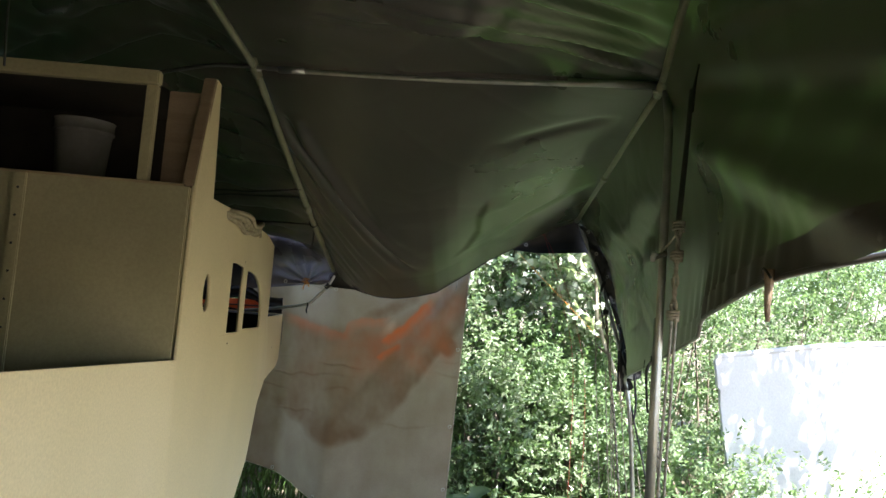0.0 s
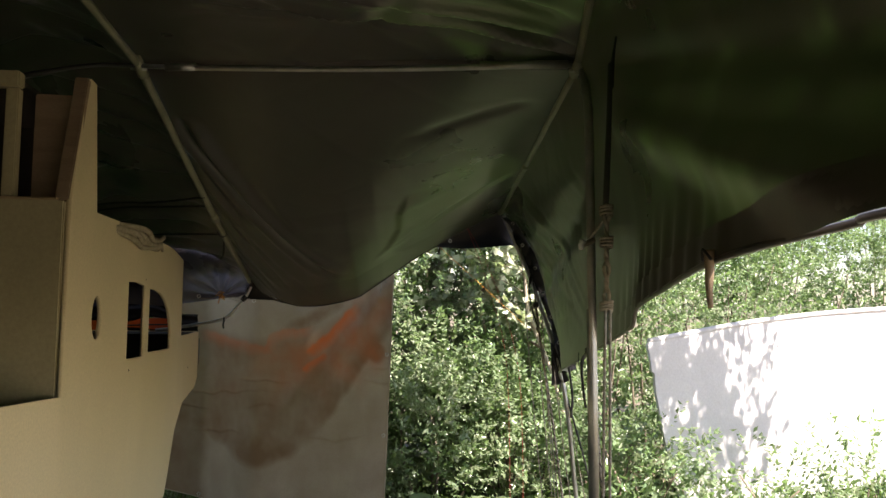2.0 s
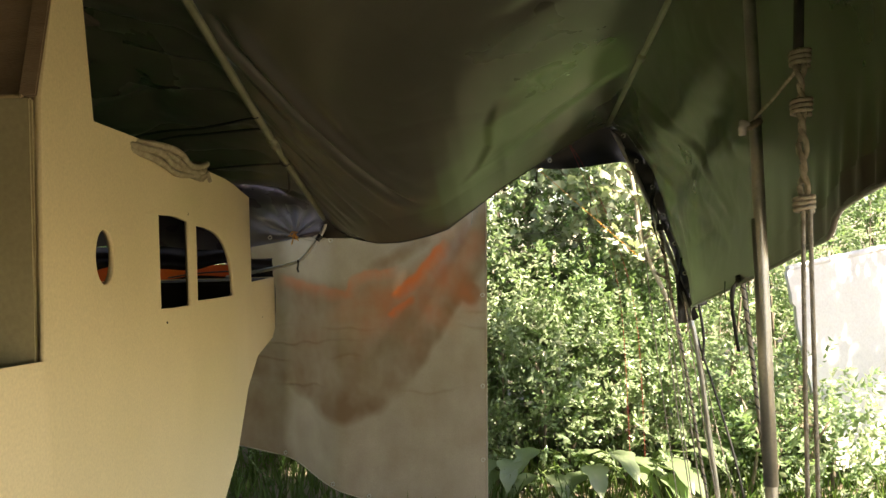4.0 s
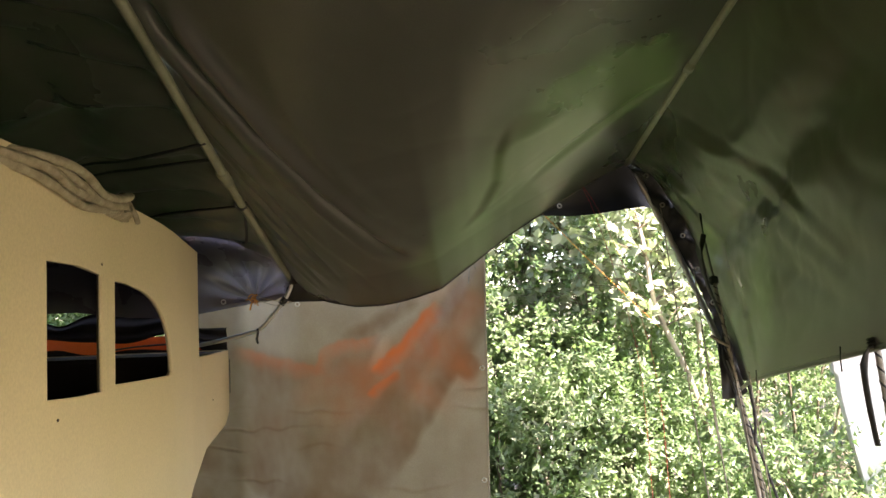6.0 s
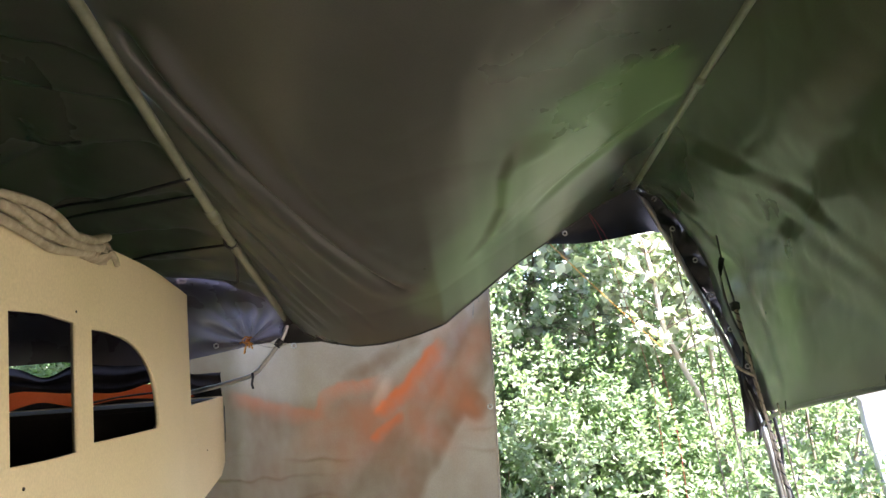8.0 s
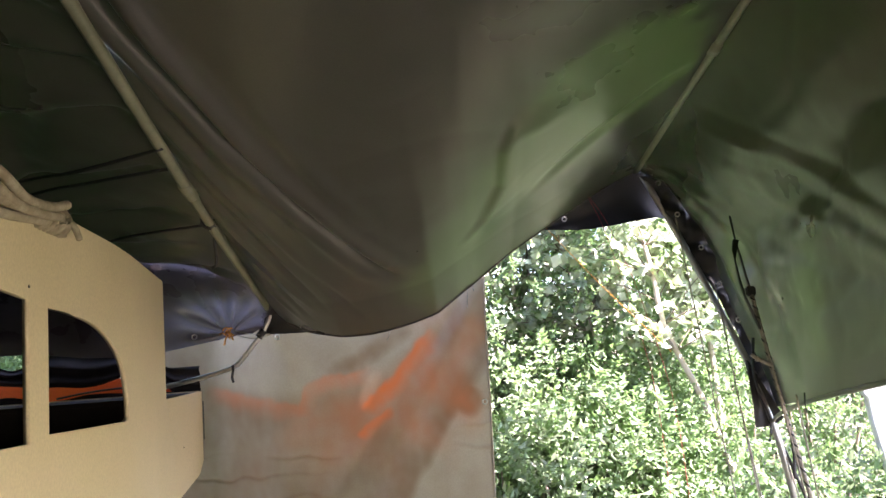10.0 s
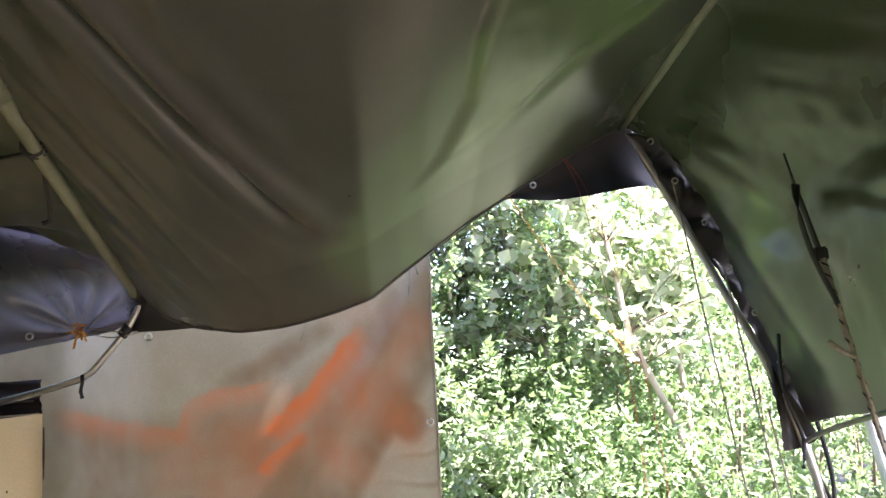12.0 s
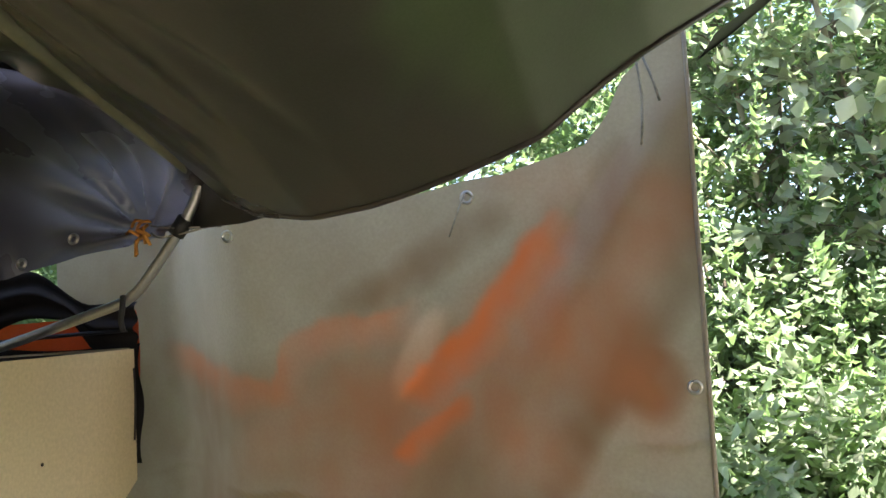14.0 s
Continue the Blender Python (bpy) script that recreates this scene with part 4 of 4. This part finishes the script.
for z in (1.885, 1.80, 1.63):
    part("knot", tube([(0.652 + 0.016 * math.cos(i * 0.8), 2.295 + 0.016 * math.sin(i * 0.8), z + 0.0011 * i - 0.015) for i in range(26)], 0.0045, 6), ROPE, hr)
cl = thing("post_clamp", "pale wing clamp fastened to the steel post", "clamp")
part("jaw", tube(resample([(0.745, 2.755, 1.845), (0.72, 2.745, 1.832), (0.705, 2.74, 1.828)], 0.01), 0.009, 8), ROPE, cl)
part("wing", tube(resample([(0.705, 2.74, 1.84), (0.698, 2.738, 1.825), (0.698, 2.738, 1.81)], 0.006), 0.013, 8, taper=0.6), WHITE_GRP, cl)
part("lashing", tube(resample([(0.73, 2.75, 1.85), (0.70, 2.55, 1.86), (0.655, 2.31, 1.87)], 0.03), 0.004, 6), ROPE, cl)
tg = thing("hem_toggle", "weathered brown toggle hanging from the hem", "toggle")
part("toggle", tube(resample([(0.672, 1.68, 1.735), (0.674, 1.682, 1.70), (0.672, 1.68, 1.66), (0.676, 1.684, 1.625)], 0.01), 0.011, 8, taper=0.45), PLY, tg)
part("loop", tube(resample([(0.668, 1.66, 1.715), (0.66, 1.68, 1.735), (0.668, 1.70, 1.715)], 0.008), 0.003, 6), CORD, tg)
for y, x, z in ((4.30, 0.985, 1.315), (3.55, 0.90, 1.42)):
    line_thing("hem_thread", "short dark thread hanging from the side hem", "thread", [(x, y, z + 0.02), (x - 0.002, y, z - 0.01), (x + 0.004, y + 0.01, z - 0.04)], 0.002, CORD, group="hem threads")
hs = thing("hem_strap", "black webbing strap dangling from the side wall's hem", "strap")
part("webbing", tube(resample([(0.905, 3.40, 1.475), (0.888, 3.395, 1.445), (0.872, 3.395, 1.405), (0.876, 3.395, 1.32), (0.888, 3.395, 1.228)], 0.02), 0.0085, 6, flat=0.4), CORD, hs)
part("knot", tube([(0.898 + 0.011 * math.cos(i * 0.9), 3.395 + 0.011 * math.sin(i * 0.9), 1.44 + 0.0012 * i) for i in range(20)], 0.004, 6), CORD, hs)
hl = thing("hem_guy_rope", "pale and black guy rope pulling the hem down to the ground", "rope")
braid([(0.905, 3.40, 1.465), (0.93, 3.40, 1.2), (0.954, 3.40, 0.937), (1.04, 3.40, 0.0)], 0.0065, hl)
part("black_line", tube(resample([(0.915, 3.41, 1.46), (0.945, 3.41, 1.1), (0.97, 3.41, 0.8), (1.055, 3.41, 0.0)], 0.1), 0.0045, 6), CORD, hl)
GUY = "thin guy line running from the canopy corner to the ground"
for a, b in (((0.93, 5.1, 2.0), (1.10, 4.95, 0.0)), ((1.05, 5.08, 1.72), (1.16, 4.9, 0.0)), ((1.17, 4.98, 1.2), (1.38, 4.8, 0.0)), ((1.0, 4.85, 1.3), (1.12, 4.7, 0.0)), ((0.96, 4.3, 1.33), (1.2, 4.5, 0.0))):
    a, b = Vector(a), Vector(b)
    line_thing("guy_line", GUY, "cord", [a, a.lerp(b, 0.5) + Vector((-0.012, 0, 0.01)), b], 0.0028, ROPE, group="guy lines")
line_thing("corner_strap", "black strap end dangling from the canopy corner", "strap", [(1.12, 4.95, 1.5), (1.10, 4.93, 1.35), (1.15, 4.95, 1.2), (1.13, 4.94, 1.12)], 0.006, CORD)
line_thing("corner_strap", "black strap end dangling from the canopy corner", "strap", [(1.20, 4.96, 1.28), (1.22, 4.95, 1.1), (1.21, 4.95, 0.98)], 0.007, CORD)


# ---- orange sheet and dark fold beyond the bow ----
def orange_pt(u, v):
    p = Vector((-1.13 - 1.9 * u, 5.595 + 0.03 * u, 1.535 - 0.33 * v - 0.012 * math.sin(u * 9)))
    p.y += 0.012 * math.sin(u * 16 + v * 5) + 0.008 * noise.noise(Vector((u * 20, v * 6, 3)))
    return p


tagged(link_mesh("orange_tarpaulin", sheet(orange_pt, 70, 30), ORANGE_TARP), "bright orange tarpaulin hung beyond the bow", "tarpaulin")


def fold_pt(u, v):
    x = -1.10 - 1.9 * u
    top = 1.648 - 0.058 * ridge(x + 1.92, 0.10) - 0.095 * (1 - smoothstep(0.06, 0.16, u))
    low = 1.512 - 0.075 * (1 - smoothstep(0.055, 0.10, u)) + 0.012 * math.sin(u * 17) + 0.022 * noise.noise(Vector((u * 9, 0, 4)))
    p = Vector((x, 5.56 + 0.03 * u, top + (low - top) * v))
    p.y -= 0.012 * math.sin(v * math.pi) + 0.010 * math.sin(v * 14 + u * 8 + 2 * noise.noise(Vector((u * 6, v * 2, 0))))
    return p


tagged(link_mesh("black_tarpaulin_fold", sheet(fold_pt, 90, 24), BLACK_CLOTH), "dark tarpaulin gathered in folds above the orange sheet", "tarpaulin")


def lower_fold(u, v):
    """The black cloth below the orange gap, its upper edge in uneven tongues."""
    x = -1.10 - 1.9 * u
    top = 1.456 + 0.020 * noise.noise(Vector((u * 8, 1, 9))) + 0.008 * math.sin(u * 31)
    p = Vector((x, 5.565 + 0.03 * u, top + (1.18 - top) * v))
    p.y -= 0.010 * math.sin(v * 9 + u * 7)
    return p


tagged(link_mesh("black_tarpaulin_fold", sheet(lower_fold, 90, 16), BLACK_CLOTH), "dark tarpaulin hanging below the orange gap", "tarpaulin")
line_thing("frame_batten", "dark batten crossing the orange sheet", "batten", [(-1.12, 5.545, 1.487), (-1.35, 5.546, 1.484), (-1.55, 5.548, 1.476), (-1.72, 5.552, 1.455)], 0.005, CORD, group="dark battens")


# ---- white boat hull beyond the tent ----
def white_hull():
    top = [(2.03, 1.37), (2.05, 1.392), (2.12, 1.402), (2.6, 1.47), (3.25, 1.55), (4.2, 1.63), (5.5, 1.70)]
    out = top + [(5.5, 0.12), (2.35, 0.12), (2.22, 0.42), (2.14, 0.78), (2.09, 1.05), (2.085, 1.16), (2.06, 1.18), (2.055, 1.24)]
    t = thing("white_boat_hull", "white boat hull side dappled with leaf shadows", "boat")
    part("hull_side", plate([out], 0.05, [2.3 + 0.25 * i for i in range(13)], lambda x, z, d: Vector((x, 6.0 + 0.5 * (x - 2.05) + 0.05 * math.sin((x - 2) * 0.9) - 0.08 * (1.4 - z) + d, z))), WHITE_GRP, t, "", False)
    part("gunwale", tube(resample([(x, 5.995 + 0.5 * (x - 2.05) + 0.05 * math.sin((x - 2) * 0.9), z + 0.004) for x, z in top[1:]], 0.1), 0.022, 8), WHITE_GRP, t)


white_hull()


# ---- plants ----
rng = np.random.default_rng(7)


def leaf_mesh(name, base, way, side, length, width, mat, fold=0.25):
    """Many folded leaves: arrays of base points, ways, side vectors, lengths and widths."""
    n = len(base)
    nrm = np.cross(way, side)
    L, W = length[:, None], width[:, None]
    mid = base + way * L * 0.42
    up = nrm * (W * fold)
    tip = base + way * L - nrm * L * 0.12
    v = np.stack([base, mid + side * W * 0.5 + up, tip, mid - side * W * 0.5 + up], 1).reshape(-1, 3)
    me = bpy.data.meshes.new(name)
    i = np.arange(n)[:, None] * 4
    tri = np.concatenate([i + [0, 1, 2], i + [0, 2, 3]], 1).reshape(-1, 3)
    me.vertices.add(len(v))
    me.vertices.foreach_set("co", v.ravel())
    me.loops.add(tri.size)
    me.loops.foreach_set("vertex_index", tri.ravel().astype(np.int32))
    me.polygons.add(len(tri))
    me.polygons.foreach_set("loop_start", np.arange(0, tri.size, 3, dtype=np.int32))
    me.update()
    me.materials.append(mat)
    return me


def unit(a):
    return a / np.maximum(1e-6, np.linalg.norm(a, axis=1))[:, None]


def sprigs(origins, ways, leaves, size, spread=0.5, droop=0.25, sprig_len=0.22):
    """Leaves set along short twigs; returns arrays for leaf_mesh."""
    n = len(origins)
    o = np.repeat(origins, leaves, 0)
    w = np.repeat(unit(ways), leaves, 0)
    k = np.tile(np.linspace(0.1, 1.0, leaves), n)
    sgn = np.tile(np.where(np.arange(leaves) % 2, 1.0, -1.0), n)
    rnd = rng.normal(size=(n * leaves, 3))
    side0 = unit(np.cross(w, np.repeat(unit(rng.normal(size=(n, 3))), leaves, 0)))
    base = o + w * (k * sprig_len)[:, None] - np.array([0, 0, 1.0]) * (droop * 0.3 * sprig_len * k * k)[:, None]
    way = unit(w * 0.55 + side0 * (sgn * 0.9)[:, None] + rnd * spread - np.array([0, 0, droop]))
    side = unit(np.cross(way, unit(np.array([0, 0, 0.45]) + 0.8 * np.array(sun_way) + 0.5 * rng.normal(size=(n * leaves, 3)))))
    length = size * rng.uniform(0.6, 1.3, n * leaves)
    return base, way, side, length


def shrub(x, y, rx, ry, h, count, mat, size, name="shrub", label="", leaves=14, ratio=0.5, seed=0, stems=5, low=0.0, group="shrubs"):
    t = thing(name, label, "shrub", group)
    local = np.random.default_rng(seed)
    st_rnd = random.Random(seed)
    for k in range(stems):
        a = st_rnd.uniform(0, math.tau)
        q = Vector((x + 0.6 * rx * math.cos(a), y + 0.6 * ry * math.sin(a), h * st_rnd.uniform(0.6, 0.95)))
        p = Vector((x + 0.12 * math.cos(a), y + 0.12 * math.sin(a), -0.05))
        part("stem", tube(resample([p, p.lerp(q, 0.5) + Vector((st_rnd.uniform(-0.1, 0.1), st_rnd.uniform(-0.1, 0.1), 0.1)), q], 0.2), 0.016, 6, taper=0.3), BARK, t)
    # clumps on an uneven body
    clumps = max(6, int(count / 34))
    cz = low + (h - low) * local.uniform(0.05, 1.0, clumps)
    ca = local.uniform(0, math.tau, clumps)
    prof = np.sqrt(np.maximum(0.1, 1 - ((cz - low) / (h - low) * 2 - 0.75) ** 2 / 1.7))
    cr = np.sqrt(local.uniform(0.25, 1.0, clumps)) * prof
    c = np.stack([x + rx * cr * np.cos(ca), y + ry * cr * np.sin(ca), cz], 1)
    pick = local.integers(0, clumps, count)
    off = local.normal(size=(count, 3)) * np.array([0.19, 0.17, 0.16]) * (0.6 + 0.5 * min(rx, 1.2))
    o = c[pick] + off
    o[:, 2] = np.maximum(o[:, 2], 0.03)
    ways = unit(unit(off) + unit(c[pick] - np.array([x, y, h * 0.35])) * 0.6 + np.array([0, 0, 0.45]))
    base, way, side, length = sprigs(o, ways, leaves, size)
    me = leaf_mesh("crown", base, way, side, length, length * ratio, mat)
    ob = new("crown", me)
    ob.parent = t
    return t


SHRUB = "dense green shrub with small glossy leaves in sunlight"
FAR = "taller leafy shrub standing behind the thicket"
k = 0
for x, y, rx, h in ((-0.5, 7.1, 0.75, 2.3), (0.35, 7.2, 0.75, 2.7), (1.15, 7.3, 0.8, 2.5), (1.95, 7.5, 0.85, 2.4), (2.7, 8.0, 0.9, 2.6), (3.9, 8.9, 1.0, 2.6), (5.2, 9.6, 1.1, 2.8),
                    (0.05, 6.85, 0.6, 2.4), (0.55, 6.55, 0.5, 1.15), (1.25, 6.6, 0.5, 1.0), (-1.4, 7.2, 0.8, 2.2), (-2.6, 7.4, 0.9, 2.2), (-2.1, 6.6, 0.6, 1.9), (-3.3, 6.7, 0.7, 2.1), (6.8, 10.0, 1.1, 2.9)):
    k += 1
    shrub(x, y, rx, 0.55, h, 1000, LEAF, 0.047, label=SHRUB, leaves=14, seed=k, ratio=0.5)
for x, y, rx, h in ((-0.8, 8.6, 1.2, 4.4), (0.7, 8.5, 1.1, 4.6), (2.1, 9.0, 1.2, 4.4), (3.6, 9.9, 1.3, 4.6), (5.3, 10.8, 1.4, 4.8), (7.2, 11.2, 1.5, 5.0), (-2.8, 8.8, 1.4, 4.5), (9.2, 11.5, 1.6, 5.2)):
    k += 1
    shrub(x, y, rx, 0.8, h, 900, LEAF, 0.075, label=FAR, leaves=12, seed=k, ratio=0.55, low=0.3)
for x, y, rx, h in ((2.1, 5.65, 0.28, 0.62), (2.7, 5.5, 0.35, 0.55), (3.4, 5.5, 0.4, 0.6), (1.75, 5.9, 0.3, 0.8), (4.3, 5.4, 0.5, 0.7)):
    k += 1
    shrub(x, y, rx, 0.28, h, 150, LEAF, 0.055, name="low_plant", label="low leafy weeds growing at the foot of the white hull", leaves=10, seed=k, ratio=0.45, stems=3, group="weeds")


# slim saplings with larger pale leaves
def sapling(line, twigs, seed, label, size=0.074, r=0.02):
    t = thing("sapling", label, "tree", "saplings")
    rnd = random.Random(seed)
    pts = resample(line, 0.12)
    part("trunk", tube(pts, r, 8, taper=0.35), BARK_PALE, t)
    o, w = [], []
    for i in range(twigs):
        p = pts[int(len(pts) * rnd.uniform(0.5, 0.98))]
        d = Vector((rnd.uniform(-1, 1), rnd.uniform(-0.8, 0.8), rnd.uniform(0.1, 0.9))).normalized()
        q = p + d * rnd.uniform(0.2, 0.55)
        tw = resample([p, p.lerp(q, 0.5) + Vector((0, 0, 0.03)), q], 0.07)
        part("branch", tube(tw, 0.005, 5, taper=0.4), BARK, t)
        for s in tw[1:]:
            o.append(s)
            w.append(d)
    base, way, side, length = sprigs(np.array([tuple(v) for v in o]), np.array([tuple(v) for v in w]), 6, size, spread=0.9, droop=0.7, sprig_len=0.13)
    ob = new("crown", leaf_mesh("crown", base, way, side, length, length * 0.82, LEAF_PALE, 0.12))
    ob.parent = t
    return t


POP = "slim sapling with pale heart-shaped leaves beside the thicket"
sapling([(1.85, 6.38, 0.0), (1.53, 6.4, 0.75), (1.405, 6.4, 1.156), (1.233, 6.42, 1.602), (1.18, 6.45, 2.05), (0.95, 6.6, 2.9)], 60, 1, POP, r=0.024)
sapling([(1.2, 6.7, 0.0), (1.0, 6.75, 1.2), (0.75, 6.8, 2.2), (0.6, 6.85, 3.2)], 64, 2, POP)
sapling([(0.55, 6.9, 0.0), (0.5, 6.9, 1.5), (0.35, 6.95, 3.0)], 50, 3, POP)
sapling([(1.60, 6.6, 0.0), (1.545, 6.6, 1.484), (1.60, 6.62, 1.85), (1.45, 6.8, 3.0)], 48, 4, POP, r=0.022)


# broad lobed leaves low in the opening
def broad_plant(x, y, seed):
    t = thing("broad_leaved_plant", "weed with large lobed leaves at the edge of the thicket", "plant", "broad weeds")
    rnd = random.Random(seed)
    for i in range(6):
        a = rnd.uniform(-2.6, -0.3)
        p0 = Vector((x, y, 0))
        q = Vector((x + 0.35 * math.cos(a), y + 0.3 * math.sin(a), rnd.uniform(0.16, 0.36)))
        part("stalk", tube(resample([p0, p0.lerp(q, 0.5) + Vector((0, 0, 0.12)), q], 0.08), 0.006, 6), GRASS, t)
        d = Vector((math.cos(a), math.sin(a), -0.15)).normalized()
        s = d.cross(Vector((0, 0, 1))).normalized()
        bm = bmesh.new()
        rows = []
        for j in range(15):
            f = j / 14
            wv = 0.085 * math.sin(math.pi * min(1, f * 0.93 + 0.05)) * (0.62 + 0.38 * abs(math.sin(f * 9.5)))
            c = q + d * 0.30 * f + Vector((0, 0, 0.05 * math.sin(f * 2.6) - 0.10 * f * f))
            rows.append([bm.verts.new(c + s * wv * e + Vector((0, 0, 0.25 * wv * abs(e)))) for e in (-1, -0.5, 0, 0.5, 1)])
        for r0, r1 in zip(rows, rows[1:]):
            for e in range(4):
                bm.faces.new((r0[e], r0[e + 1], r1[e + 1], r1[e]))
        part("leaf", bm, LEAF, t)


broad_plant(0.70, 6.05, 1)
broad_plant(1.05, 6.0, 2)
broad_plant(0.35, 6.1, 3)


# unseen overhanging tree beside the tent, its leaves placed to shade it
def shade_tree():
    t = thing("broadleaf_tree", "unseen leafy tree placed to shade the tent and dapple the white hull", "tree")
    rnd = random.Random(12)
    trunk = [(7.2, 1.2, -0.1), (7.0, 1.3, 2.0), (6.6, 1.6, 4.0), (6.3, 1.9, 6.5)]
    part("trunk", tube(resample(trunk, 0.3), 0.16, 10, taper=0.4), BARK, t)
    o, w, limbs = [], [], []
    for cx, cy, cz, r, dense in CLUMPS:
        c = Vector((cx, cy, cz))
        p = curve_at(trunk, min(0.98, max(0.35, cz / 7.5)))
        if len(limbs) < 26 and rnd.random() < 0.2 and not in_gap(c):
            bough = resample([p, p.lerp(c, 0.5) + Vector((0, 0, 0.25)), c], 0.1)
            if not any(in_gap(q) for q in bough):
                limbs.append(c)
                part("limb", tube(bough[::3] + [c], 0.035, 6, taper=0.3), BARK, t)
        for i in range(int(dense * r * r)):
            d = Vector((rnd.gauss(0, 1), rnd.gauss(0, 1), rnd.gauss(0, 0.8))).normalized()
            p = c + d * r * rnd.random() ** 0.45
            if not (in_gap(p) or in_gap(p + d * 0.2)):
                o.append(tuple(p))
                w.append(tuple(d))
    base, way, side, length = sprigs(np.array(o), np.array(w), 12, 0.09, spread=0.7)
    ob = new("crown", leaf_mesh("crown", base, way, side, length, length * 0.6, LEAF))
    ob.parent = t


def up_the_sun(x, y, z, h):
    return Vector((x, y, z)) + sun_way * ((h - z) / sun_way.z)


# holes cut in the crown along the sun, to throw patches on the tarpaulin
GAPS = [(Vector(p), r) for p, r in (
    ((-0.05, 4.62, 1.76), 0.07), ((0.10, 4.56, 1.89), 0.10), ((0.26, 4.34, 2.06), 0.15), ((0.28, 4.50, 2.0), 0.11), ((0.45, 4.26, 2.16), 0.14), ((0.42, 4.02, 2.20), 0.12),
    ((0.22, 2.58, 2.54), 0.12), ((0.38, 2.66, 2.54), 0.14), ((0.50, 2.62, 2.54), 0.12), ((0.42, 2.42, 2.56), 0.14), ((0.34, 2.2, 2.58), 0.12),
    ((0.96, 4.15, 1.62), 0.05), ((1.0, 4.85, 1.75), 0.04))]
# a slanting row of small crown gaps, set to light a band of the side wall
GAPS += [(Vector((0.73 - 0.004 * i, 2.25 - 0.08 * i, 2.10 - 0.026 * i)), 0.003 * i) for i in range(17)]


def in_gap(p):
    for q, r in GAPS:
        d = p - q
        if (d - sun_way * d.dot(sun_way)).length < r + 0.07:
            return True
    return False


CLUMPS = []
cr = random.Random(21)
for i in range(-5, 9):
    for j in range(-2, 20):
        c = up_the_sun(-1.2 + 0.38 * i + cr.uniform(-0.08, 0.08), -1.8 + 0.40 * j + cr.uniform(-0.08, 0.08), 2.2, 5.4)
        if j < 16 or (j < 18 and i < 7) or i < 3:
            CLUMPS.append((c.x, c.y, 5.4 + cr.uniform(-0.2, 0.2), 0.34, 640))
for i in range(190):
    x = cr.uniform(1.95, 2.75) if i < 130 else cr.uniform(2.6, 3.2)
    z = cr.uniform(0.35, 1.5)
    c = up_the_sun(x, 6.0 + 0.5 * (x - 2.05), z, cr.uniform(3.1, 4.0))
    CLUMPS.append((c.x, c.y, c.z, 0.09, 240))
shade_tree()


# ---- grass ----
def grass():
    n = 9000
    xs, ys = rng.uniform(-2.6, 5.5, n), rng.uniform(4.6, 7.2, n)
    base = np.stack([xs, ys, np.full(n, -0.03)], 1)
    way = unit(np.stack([rng.normal(0, 0.3, n), rng.normal(0, 0.3, n), np.ones(n)], 1))
    side = unit(np.cross(way, rng.normal(size=(n, 3))))
    length = rng.uniform(0.08, 0.32, n)
    ob = new("grass", leaf_mesh("grass", base, way, side, length, np.full(n, 0.008), GRASS, 0.1))
    tagged(ob, "rough green grass under the sheet and bushes", "grass", kind="stuff")


grass()
